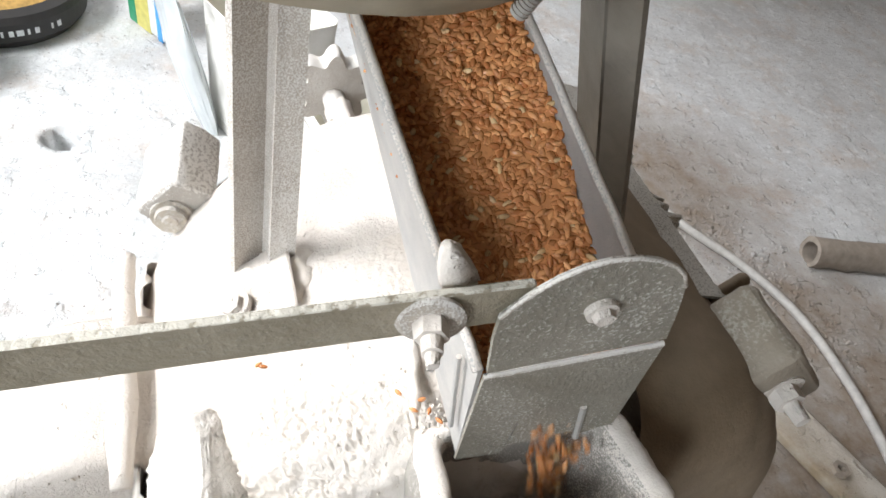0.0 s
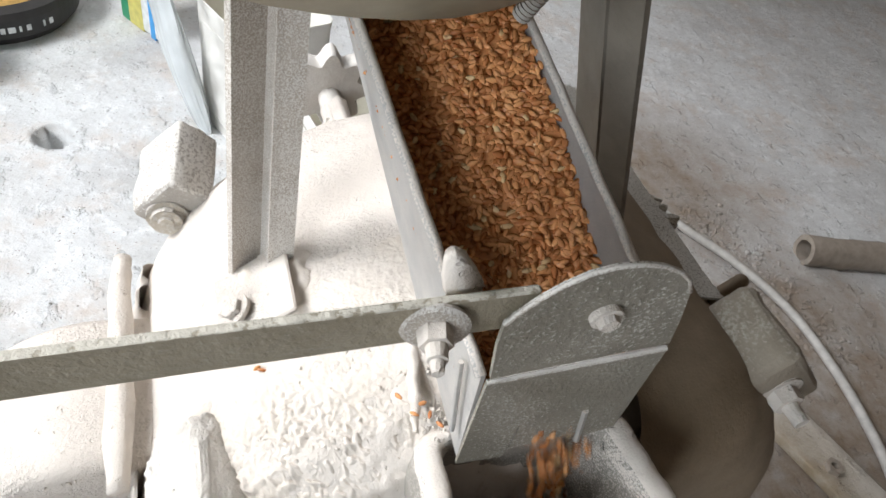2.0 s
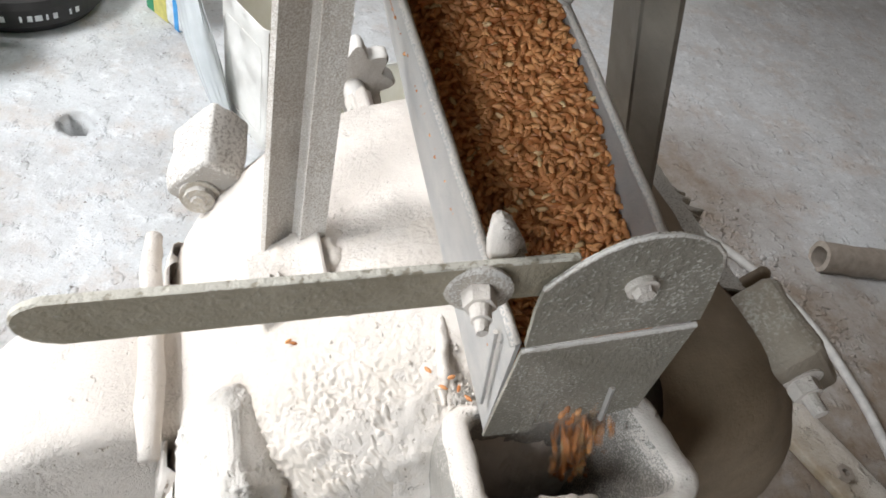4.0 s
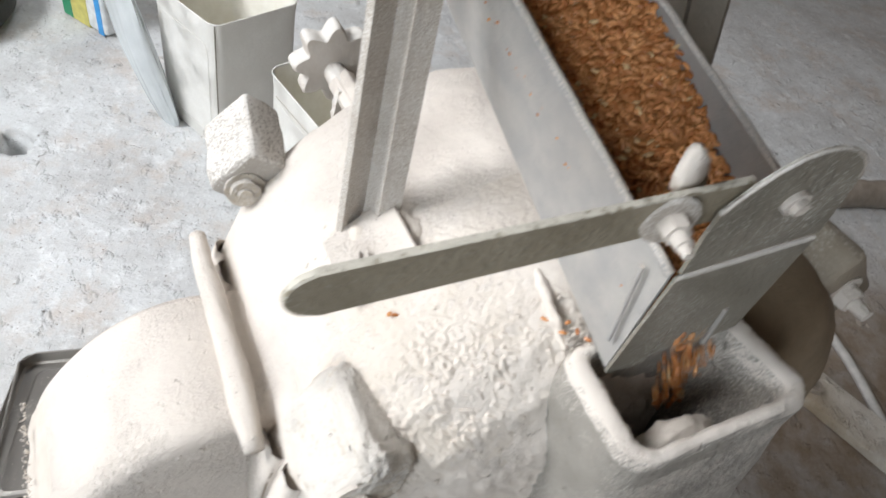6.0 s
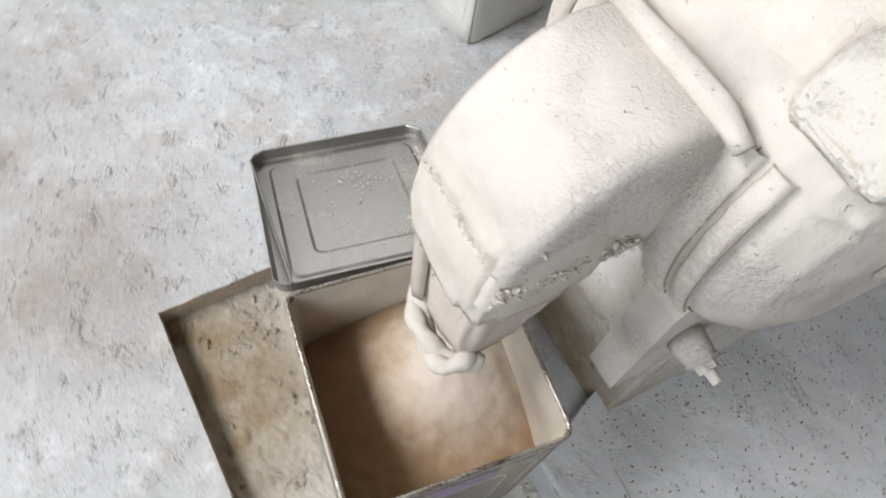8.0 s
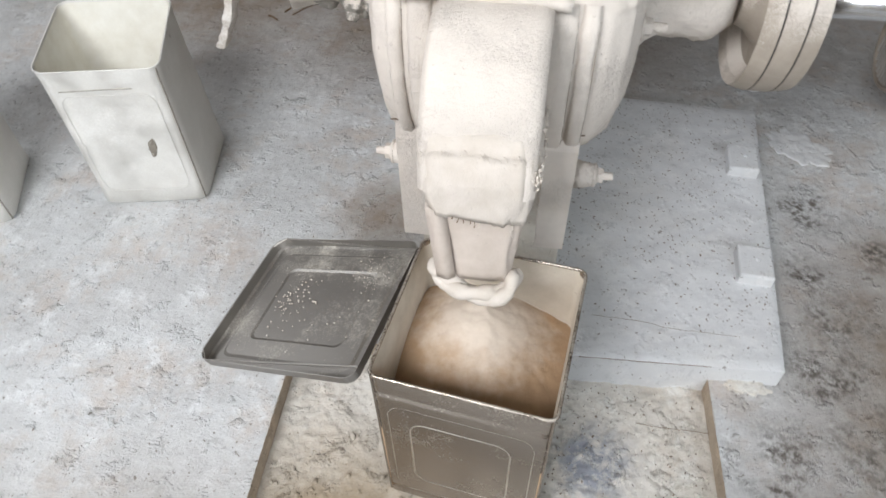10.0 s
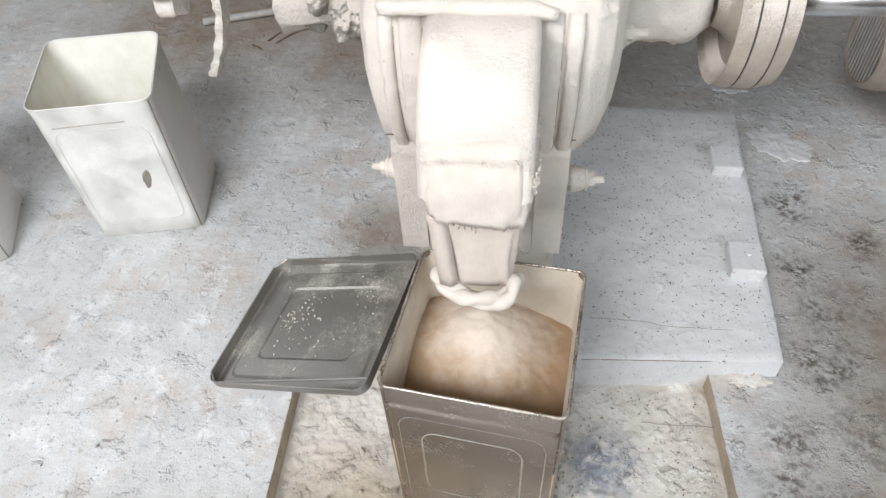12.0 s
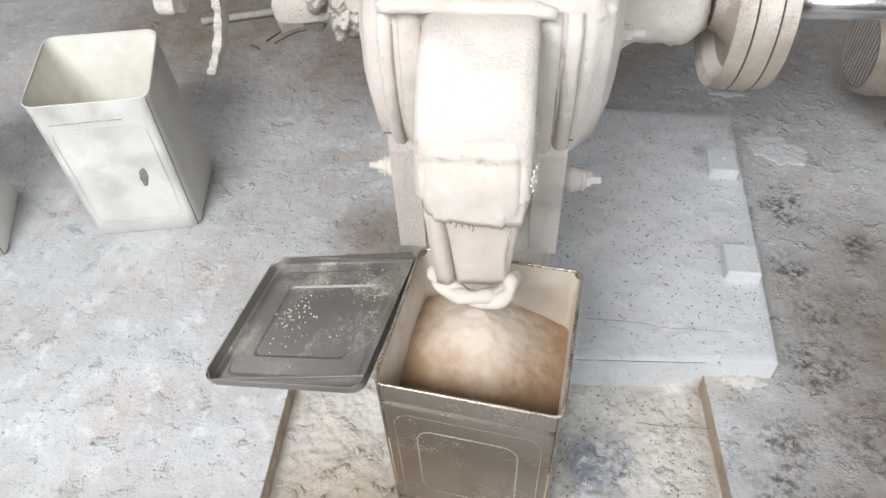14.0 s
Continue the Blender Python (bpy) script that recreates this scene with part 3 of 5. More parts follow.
def build_lugs():
    # cast lugs with a bolt in the face of each
    for u, angle, r, lump, size in ((-0.166, 38, 0.252, 0.0, (0.070, 0.056, 0.040)), (0.098, 33, 0.234, 1.0, (0.074, 0.062, 0.037)),
                                    (0.100, 133, 0.270, 0.0, (0.066, 0.078, 0.056)), (-0.150, 136, 0.255, 0.0, (0.07, 0.056, 0.044))):
        m = on_rim(u, angle, r) @ pose(0, 0, 0, 0, 0, -11 if angle == 38 else 0)
        bm = bmesh.new()
        if lump:
            bmesh.ops.create_icosphere(bm, subdivisions=5, radius=1.0)
            for v in bm.verts:
                v.co = m @ Vector([s * 0.56 * math.copysign(abs(c) ** 0.34, c) for s, c in zip(size, v.co)])
            roughen(bm, 0.0030, 45, False, 5)
            roughen(bm, 0.0018, 190, False, 3)
        else:
            box(bm, *size, m, 0.0085 if angle > 90 else 0.006, 3)
            subdivide(bm, 4)
            roughen(bm, 0.0022, 48, False, 4)
        # lugs past the top take the colour with the north side's shade
        lug = part("lug", bm, M_LUG_SHADED if angle > 90 else (M_LUMP if lump else M_LUG), mill, "cast lug caked with flour", smooth=True)
        long = 0.014 if lump or angle == 133 else 0.0
        if angle == 38:
            face = m @ pose(size[0] / 2 - 0.001, -0.008, -0.002, 0, 80, 10)
            bm = bmesh.new()
            cyl(bm, 0.0185, 0.0165, 0.012, face @ pose(0, 0, 0.000), 24)
            cyl(bm, 0.0125, 0.0118, 0.006, face @ pose(0, 0, 0.008), 24)
            cyl(bm, 0.0065, 0.0055, 0.003, face @ pose(0, 0, 0.012), 14)
            roughen(subdivide(bm, 1), 0.0008, 120)
            part("lug_bolt", bm, M_LUMP, lug, "round floury bolt head")
            continue
        if angle == 133:
            pin = on_rim(0.052, 131, 0.272)
            bm = bmesh.new()
            cyl(bm, 0.0062, 0.0058, 0.044, pin, 14)
            bmesh.ops.create_icosphere(bm, subdivisions=2, radius=0.0060, matrix=pin @ pose(0, 0, 0.022))
            part("cover_pin", bm, M_REAR, lug, "dark round pin", smooth=True)
        bolt("lug_bolt", m @ pose(size[0] / 2 - 0.002, -0.002, 0.002 + 0.005 * lump, 0, 90, 0), lug, 0.0115, 0.010, long)
    # cover studs on the pulley side and the foot bolts
    for u, v, z, ry, l in ((0.150, -0.117, 0.598, 90, 0.018), (0.124, -0.156, 0.379, 90, 0.014), (-0.160, -0.160, 0.392, -90, 0.014)):
        m = pose(u, v, z, 0, ry, 0)
        bm = bmesh.new()
        cyl(bm, 0.022, 0.016, 0.034, m @ pose(0, 0, -0.006), 16)
        subdivide(bm, 1)
        roughen(bm, 0.002, 70)
        boss = part("boss", bm, M_MILL, mill, smooth=True)
        bolt("stud_bolt", m @ pose(0, 0, 0.006), boss, 0.0125, 0.011, l)
    # small rivet heads on the casing
    for u, angle in ((-0.055, 52), (0.045, 60)):
        bm = bmesh.new()
        cyl(bm, 0.007, 0.004, 0.008, on_rim(u, angle, 0.243), 12)
        part("rivet", bm, M_MILL, mill)


def build_spout():
    # side profile (v, z): over the top, down the front, back underneath
    x0, x1 = -0.080, 0.048
    keys = [(-0.17, 0.682), (-0.235, 0.690), (-0.285, 0.691), (-0.328, 0.672), (-0.366, 0.635), (-0.390, 0.590), (-0.398, 0.545)]
    top = curve_points([(0, a, b) for a, b in keys], 6)
    under = curve_points([(0, -0.17, 0.548), (0, -0.205, 0.552), (0, -0.24, 0.552), (0, -0.270, 0.548)], 6)
    n = 14
    bm = bmesh.new()
    rows = []
    for i in range(len(top)):
        t = i / (len(top) - 1)
        k = t * (len(under) - 1)
        b = under[int(k)].lerp(under[min(int(k) + 1, len(under) - 1)], k - int(k))
        a = top[i]
        rnd = 0.007
        ring = []
        outward = (a - b).normalized()
        for s in range(n + 1):
            x = x0 + (x1 - x0) * s / n
            e = min(x - x0, x1 - x)
            drop = rnd - math.sqrt(max(0.0, rnd**2 - (rnd - min(e, rnd)) ** 2))
            ring.append(Vector((x, 0, 0)) + a - outward * drop)
        for s in range(1, 7):
            ring.append(Vector((x1, 0, 0)) + (a - outward * rnd).lerp(b, s / 6))
        for s in range(1, n):
            ring.append(Vector((x1 + (x0 - x1) * s / n, 0, 0)) + b)
        for s in range(6, 0, -1):
            ring.append(Vector((x0, 0, 0)) + (a - outward * rnd).lerp(b, s / 6))
        rows.append([bm.verts.new(p) for p in ring])
    for a, b in zip(rows, rows[1:]):
        for k in range(len(a)):
            l = (k + 1) % len(a)
            bm.faces.new((a[k], a[l], b[l], b[k]))
    roughen(bm, 0.0016, 34, True, 4)
    part("spout", bm, M_MILL, mill, "curved discharge spout covered in flour", smooth=True)
    # the round bar across the spout's root
    bm = tube([(-0.136, -0.246, 0.694), (-0.11, -0.247, 0.695), (-0.05, -0.246, 0.696), (0.03, -0.246, 0.695), (0.066, -0.247, 0.688)], [0.0075, 0.0085, 0.009, 0.0095, 0.0075], 14)
    subdivide(bm, 2)
    roughen(bm, 0.0022, 60)
    part("hinge_bar", bm, M_MILL, mill, smooth=True)


def build_feet():
    for u, w in ((-0.150, 0.042), (0.056, 0.044)):
        bm = bmesh.new()
        rows = []
        for v, z in ((-0.196, 0.515), (-0.208, 0.46), (-0.206, 0.36), (-0.204, 0.262)):
            rows.append([Vector((u + w * k / 4, v, z)) for k in range(5)])
        sheet(rows, 0.09, bm)
        part("foot", bm, M_MILL, mill, "white floury cast foot")
        bm = bmesh.new()
        box(bm, w + 0.012, 0.020, 0.11, pose(u + w / 2, -0.208, 0.545, 12, 0, 0), 0.005, 3)
        roughen(subdivide(bm, 3), 0.0012, 50)
        part("foot_plate", bm, M_MILL, mill, smooth=True)
        bm = tube([(u - 0.004 + (w + 0.008) * k / 8, -0.2105 + 0.0006 * noise.noise(Vector((k, u, 0))), 0.492 + 0.0016 * noise.noise(Vector((k * 0.7, u, 3)))) for k in range(9)], 0.0009, 6)
        part("joint", bm, M_BRAN, mill)
    bm = bmesh.new()
    box(bm, 0.24, 0.30, 0.38, pose(-0.02, 0.03, 0.19), 0.006)
    part("pedestal", bm, M_PIT, mill, "dusty masonry pedestal")


def build_feed_box():
    # open-topped inlet box on the pulley side, whose walls taper down to the hub
    rim = [(0.124, -0.086), (0.206, -0.090), (0.210, 0.038), (0.136, 0.030)]
    low = [(0.110, -0.080), (0.222, -0.070), (0.222, 0.045), (0.110, 0.035)]
    def rounded(corners, z, inset, soft):
        """A closed ring through four corners, drawn in towards their middle and rounded."""
        mid = Vector((0.168, -0.027))
        pts = []
        cs = [Vector(c) + (mid - Vector(c)).normalized() * inset for c in corners]
        for k in range(4):
            c, p, q = cs[k], cs[k - 1], cs[(k + 1) % 4]
            a, b = c + (p - c).normalized() * soft, c + (q - c).normalized() * soft
            for i in range(7):
                t = i / 6
                w = (1 - t) ** 2 * a + 2 * t * (1 - t) * c + t * t * b
                pts.append(w)
            for i in range(1, 8):
                d = cs[(k + 1) % 4] + (c - cs[(k + 1) % 4]).normalized() * soft
                pts.append(b.lerp(d, i / 8))
        return [bm.verts.new((w.x, w.y, z + (0.16 * w.y if z > 0.75 else 0.0))) for w in pts]

    bm = bmesh.new()
    rings = [rounded(low, 0.665, 0.0, 0.016), rounded(low, 0.720, 0.001, 0.016)]
    mix = [tuple(Vector(a).lerp(Vector(b), 0.6)) for a, b in zip(low, rim)]
    rings += [rounded(mix, 0.775, 0.0, 0.018)]
    for z, inset, soft in ((0.815, 0.0, 0.020), (0.835, 0.0, 0.020), (0.8405, 0.0025, 0.019), (0.842, 0.0065, 0.017), (0.842, 0.0125, 0.014), (0.8395, 0.0165, 0.012), (0.830, 0.0185, 0.011), (0.790, 0.020, 0.011), (0.755, 0.022, 0.010)):
        rings.append(rounded(rim, z, inset, soft))
    rings.append(rounded(rim, 0.690, 0.026, 0.010))
    for a, b in zip(rings, rings[1:]):
        for k in range(len(a)):
            l = (k + 1) % len(a)
            bm.faces.new((a[k], a[l], b[l], b[k]))
    bm.faces.new(rings[-1])
    bm.faces.new(rings[0][::-1])
    subdivide(bm, 1)
    roughen(bm, 0.0013, 95, True)
    part("feed_box", bm, M_BOX, mill, "cast feed inlet box with flour on its rim", smooth=True)
    # crust of meal lying in the corner of the box
    bm = bmesh.new()
    bmesh.ops.create_icosphere(bm, subdivisions=4, radius=1.0, matrix=pose(0.188, -0.030, 0.792, 0, 0, 8) @ Matrix.Diagonal((0.012, 0.034, 0.016, 1)))
    roughen(bm, 0.004, 70)
    part("meal_crust", bm, M_FLOUR, mill, "crust of flour and grains", smooth=True)
    for a, b, fat in (((0.066, -0.070, 0.8325), (0.128, -0.084, 0.829), 0.0036),):
        pts = [Vector(a).lerp(Vector(b), k / 20) for k in range(21)]
        rad = [fat * (0.5 + 0.5 * math.sin(math.pi * k / 20)) * (1 + 0.12 * noise.noise(Vector((k * 0.6, fat * 900, 0)))) for k in range(21)]
        bm = tube(pts, rad, 12)
        subdivide(bm, 1)
        roughen(bm, 0.0016, 110, False, 4)
        part("flour_ridge", bm, M_FLOUR, mill, "ridge of caked flour", smooth=True)
    # bearing housing and its stay
    bm = lathe(densify([(0.15, 0.0), (0.15, 0.095), (0.17, 0.085), (0.19, 0.073), (0.265, 0.070), (0.28, 0.06), (0.285, 0.03), (0.285, 0.0)], 0.01), HUB, 48)
    roughen(bm, 0.006, 30, False, 5)
    part("bearing_housing", bm, M_MILL, mill, "lumpy bearing housing crusted with flour", smooth=True)


DRIVE = pose(0, 0, 0.587)


def build_drive():
    bm = bmesh.new()
    cyl(bm, 0.021, 0.021, 0.66, DRIVE @ pose(0.60, 0, 0, 0, 90, 0), 28)
    part("shaft", bm, M_SHAFT, mill, "bright turned steel shaft", smooth=True)
    # pulley: dished web, rim with two belt grooves
    R = 0.119
    prof = [(0.320, 0.0), (0.320, 0.036), (0.335, 0.042), (0.352, 0.06), (0.354, R - 0.028), (0.338, R - 0.014), (0.330, R - 0.002), (0.334, R), (0.3506, R + 0.004), (0.352, R - 0.002), (0.3534, R + 0.004),
            (0.3806, R + 0.004), (0.382, R - 0.002), (0.3834, R + 0.004), (0.404, R), (0.406, R - 0.014), (0.386, R - 0.028), (0.386, 0.06), (0.41, 0.04), (0.41, 0.0)]
    for u in (0.322, 0.352):
        bm = lathe([(u - 0.0008, R - 0.003), (u - 0.0008, R + 0.0038), (u + 0.0008, R + 0.0038), (u + 0.0008, R - 0.003)], DRIVE, 96)
        part("groove", bm, M_GROOVE, mill, "dark groove in the pulley's rim")
    part("pulley", lathe([(u - 0.030, r) for u, r in prof], DRIVE, 96), M_PULLEY, mill, "flat-faced cast pulley dusted with flour", smooth=False)


def build_handwheel():
    bm = bmesh.new()
    cyl(bm, 0.068, 0.045, 0.16, HUB @ pose(-0.25, 0, 0, 0, 90, 0), 28)
    cyl(bm, 0.02, 0.02, 0.28, HUB @ pose(-0.33, 0, 0, 0, 90, 0), 20)
    roughen(subdivide(bm, 3), 0.008, 30)
    part("adjuster_sleeve", bm, M_MILL, mill, smooth=True)
    for u, v, z, s in ((-0.29, -0.030, 0.585, 0.034), (-0.235, -0.045, 0.575, 0.030), (-0.195, -0.05, 0.58, 0.032), (-0.265, -0.06, 0.61, 0.022)):
        bm = bmesh.new()
        bmesh.ops.create_icosphere(bm, subdivisions=4, radius=s, matrix=pose(u, v, z) @ Matrix.Diagonal((0.8, 0.8, 1.2, 1)))
        roughen(bm, s * 0.45, 26, False, 5)
        part("adjuster_lump", bm, M_BOX, mill, "rough floury lump on the adjuster", smooth=True)
    bm = bmesh.new()
    cyl(bm, 0.016, 0.016, 0.22, HUB @ pose(-0.43, 0, 0, 0, 90, 0), 20)
    part("adjusting_screw", bm, M_STRUT, mill, smooth=True)
    bm = bmesh.new()
    n, R = 140, 0.052
    c = HUB @ pose(-0.512, 0, 0.010, 0, 0, 0)
    rings = []
    for w in (-0.015, -0.010, 0.010, 0.015):
        rr = R - (0.004 if abs(w) > 0.012 else 0)
        rings.append([bm.verts.new(c @ Vector((w, (rr + 0.008 * math.cos(8 * a)) * math.cos(a), (rr + 0.008 * math.cos(8 * a)) * math.sin(a)))) for a in (2 * math.pi * k / n for k in range(n))])
    for a, b in zip(rings, rings[1:]):
        for k in range(n):
            bm.faces.new((a[k], a[(k + 1) % n], b[(k + 1) % n], b[k]))
    bm.faces.new(rings[0][::-1])
    bm.faces.new(rings[-1])
    part("handwheel", bm, M_STRUT, mill, "lobed adjusting handwheel", smooth=40)
    # curved locking strap hanging from the screw
    line = curve_points([(-0.445, 0.0, 0.615), (-0.446, -0.004, 0.57), (-0.458, -0.006, 0.52), (-0.478, -0.004, 0.478), (-0.490, 0.0, 0.455)], 6)
    rows = [[p + Vector((0.0, w, 0)) for w in (-0.016, -0.005, 0.005, 0.016)] for p in line]
    bm = sheet(rows, 0.012)
    subdivide(bm, 2)
    roughen(bm, 0.0035, 60)
    part("locking_strap", bm, M_STRUT, mill, "curved locking strap crusted with flour", smooth=40)


build_casing()
build_rear_cover()
build_lugs()
build_spout()
build_feet()
build_feed_box()
build_drive()
build_handwheel()

# ---- hopper, struts and grain trough ----


def angle_iron(foot, top, label, mat):
    """An angle iron: its left edge, corner and right edge at the foot and at the top."""
    ob = thing("strut", Matrix(), label, "strut", "struts of the hopper stand")
    for a, b in zip(range(len(foot) - 1), range(1, len(foot))):
        bm = bmesh.new()
        n = 14
        rows = [[Vector(foot[k]).lerp(Vector(top[k]), i / n) for k in (a, b)] for i in range(n + 1)]
        sheet(rows, 0.005, bm)
        part("flange", bm, mat, ob)
    return ob


strut = angle_iron([(0.067, 0.349, 0.79), (0.051, 0.371, 0.79), (0.071, 0.3765, 0.80), (0.070, 0.388, 0.80)], [(0.064, 0.354, 1.12), (0.045, 0.375, 1.12), (0.064, 0.3795, 1.12), (0.062, 0.390, 1.12)],
                   "flour-speckled angle-iron strut bolted to the mill", M_STRUT)
bm = bmesh.new()
box(bm, 0.056, 0.058, 0.003, pose(0.090, 0.363, 0.8005, 38, 0, 7), 0.0012, 1)
foot_plate = part("foot_plate", bm, M_MILL, strut, "floury foot plate")
bolt("foot_bolt", pose(0.100, 0.352, 0.797, 38, 0, 7), foot_plate, 0.008, 0.004, 0)
bm = bmesh.new()
bmesh.ops.create_icosphere(bm, subdivisions=5, radius=1.0, matrix=pose(0.074, 0.373, 0.788, 34, 0, 7) @ Matrix.Diagonal((0.042, 0.036, 0.017, 1)))
roughen(bm, 0.006, 45, False, 5)
tagged(mesh_object("flour_drift", bm, M_FLOUR, smooth=True), "drift of flour round the strut's foot", "flour")
# this strut's shade comes from M_IRON's dark colour
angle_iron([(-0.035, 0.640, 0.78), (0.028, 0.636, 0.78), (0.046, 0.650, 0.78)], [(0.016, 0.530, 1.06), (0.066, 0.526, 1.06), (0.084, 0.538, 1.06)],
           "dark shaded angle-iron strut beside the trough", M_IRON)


def build_hopper():
    ob = thing("hopper", pose(-0.075, 0.392, 1.035), "beige sheet-metal grain hopper", "hopper")
    bm = bmesh.new()
    def ring(sx, sy, z, r):
        pts = []
        for cx, cy, a0 in ((1, 1, 0), (-1, 1, 90), (-1, -1, 180), (1, -1, 270)):
            for k in range(9):
                a = radians(a0 + 90 * k / 8)
                pts.append(Vector((cx * (sx - r) + r * math.cos(a), cy * (sy - r) + r * math.sin(a), z)))
        return pts
    rings = [ring(0.232, 0.105, 0.0, 0.10), ring(0.248, 0.135, 0.018, 0.12), ring(0.28, 0.21, 0.08, 0.15), ring(0.32, 0.34, 0.27, 0.15), ring(0.32, 0.34, 0.5, 0.15)]
    g = [[bm.verts.new(p) for p in r] for r in rings]
    fs = []
    for a, b in zip(g, g[1:]):
        for k in range(len(a)):
            l = (k + 1) % len(a)
            fs.append(bm.faces.new((a[k], a[l], b[l], b[k])))
    fs.append(bm.faces.new(g[0][::-1]))
    bmesh.ops.recalc_face_normals(bm, faces=fs)
    bmesh.ops.solidify(bm, geom=fs, thickness=0.003)
    part("hopper_body", bm, M_HOPPER, ob, smooth=True)
    m = pose(0.196, 0.088, 0.006, 160, 12, 0)
    bm = bmesh.new()
    cyl(bm, 0.0075, 0.0075, 0.006, m @ pose(0, 0, 0.0), 6)
    for k in range(9):
        cyl(bm, 0.0046, 0.0038, 0.002, m @ pose(0, 0, 0.004 + 0.002 * k), 14)
    part("hopper_bolt", bm, M_TROUGH, ob, "threaded floury bolt")


build_hopper()

# end of the trough: x points out of the outlet, y across to the north, z up; the origin is the end plate's upper south corner
TL, TR, BL = Vector((0.234, 0.457, 0.924)), Vector((0.228, 0.538, 0.937)), Vector((0.223, 0.466, 0.832))
ACROSS = (TR - TL).normalized()
RISE = (TL - BL) - (TL - BL).dot(ACROSS) * ACROSS
RISE.normalize()
OUT = ACROSS.cross(RISE)
TROUGH = Matrix((OUT, ACROSS, RISE)).transposed().to_4x4()
TROUGH.translation = TL
trough = thing("grain_trough", TROUGH, "flour-dusted sheet-metal feed trough full of wheat", "trough")
WIDE = 0.082


def rim_south(d):
    return Vector((-d, -0.002 - 0.125 * d, 0.002 + 0.29 * d))


def rim_north(d):
    return Vector((-d, WIDE - 0.002 - 0.055 * d, 0.006 + 0.165 * d))


def floor_south(d):
    return Vector((-d, -0.003 - 0.06 * d, -0.098 + 0.33 * d))


def floor_north(d):
    return Vector((-d, WIDE - 0.004 - 0.05 * d, -0.094 + 0.33 * d))


def outlined(bm, outline, m, thick):
    front = [bm.verts.new(m @ Vector((thick, y, z))) for y, z in outline]
    back = [bm.verts.new(m @ Vector((0, y, z))) for y, z in outline]
    bm.faces.new(front)
    bm.faces.new(back[::-1])
    for k in range(len(outline)):
        l = (k + 1) % len(outline)
        bm.faces.new((front[k], back[k], back[l], front[l]))
    return bm


def build_trough():
    n = 24
    ds = [0.27 * k / n for k in range(n + 1)]
    bm = bmesh.new()
    rows = [[rim_south(d), rim_south(d).lerp(floor_south(d), 0.5), floor_south(d), floor_south(d).lerp(floor_north(d), 0.5), floor_north(d), floor_north(d).lerp(rim_north(d), 0.5), rim_north(d)] for d in ds]
    sheet(rows, 0.0022, bm)
    part("channel", bm, M_TROUGH, trough, "bent sheet-metal channel")
    for f in (rim_south, rim_north):
        bm = tube([f(d) + Vector((0, 0.0008 * noise.noise(Vector((d * 60, 0, 0))), 0.0008 * noise.noise(Vector((d * 70, 5, 0))))) for d in ds], 0.0026, 8)
        part("rim", bm, M_TROUGH, trough, "worn rolled rim", smooth=True)
    # end plate: two cheeks and, between them, a bent-in tongue over the outlet
    bm = outlined(bmesh.new(), [(0, 0), (0.081, 0.0), (0.084, -0.092), (0.064, -0.0975), (0.0585, -0.056), (0.0578, -0.056), (0.0615, -0.089), (0.0235, -0.093), (0.0248, -0.060), (0.024, -0.060), (0.022, -0.103), (-0.004, -0.098)], pose(0.001, 0, 0), 0.002)
    plate = part("end_plate", bm, M_STEEL, trough, "grey steel end plate with a cut outlet")
    bm = tube([(0.003, 0.058, -0.056), (0.0035, 0.064, -0.100)], 0.0018, 6)
    part("folded_edge", bm, M_TROUGH, plate)
    bm = tube([(0.002, 0.081 * k / 16, 0.0008 * noise.noise(Vector((k * 0.7, 0, 0)))) for k in range(17)], 0.0014, 8)
    part("bead", bm, M_STRUT, plate, "pale worn bead")
    # half-round gate above the plate
    out = [(0.001, 0.001), (0.080, 0.003), (0.0765, 0.025), (0.072, 0.046), (0.068, 0.055), (0.062, 0.062), (0.054, 0.0675), (0.045, 0.071), (0.035, 0.0722), (0.026, 0.0705), (0.018, 0.066), (0.011, 0.060), (0.005, 0.053), (0.0, 0.046), (-0.0005, 0.03)]
    gate = part("gate", outlined(bmesh.new(), out, pose(0.0005, 0, 0.003), 0.0022), M_STEEL, trough, "half-round dusty steel gate")
    bm = tube([(0.0022, y, z + 0.003) for y, z in out[3:14]], 0.0010, 6)
    part("gate_edge", bm, M_STRUT, gate, smooth=True)
    bolt("gate_bolt", pose(0.0025, 0.039, 0.0445, 0, 90, 0), gate, 0.0044, 0.003, 0)
    # creased line on the south cheek
    bm = tube([floor_south(0.004).lerp(rim_south(0.012), 0.25) + Vector((0, -0.003, 0)), rim_south(0.012) + Vector((0, -0.003, -0.012))], 0.0014, 6)
    part("crease", bm, M_TROUGH, trough)


build_trough()


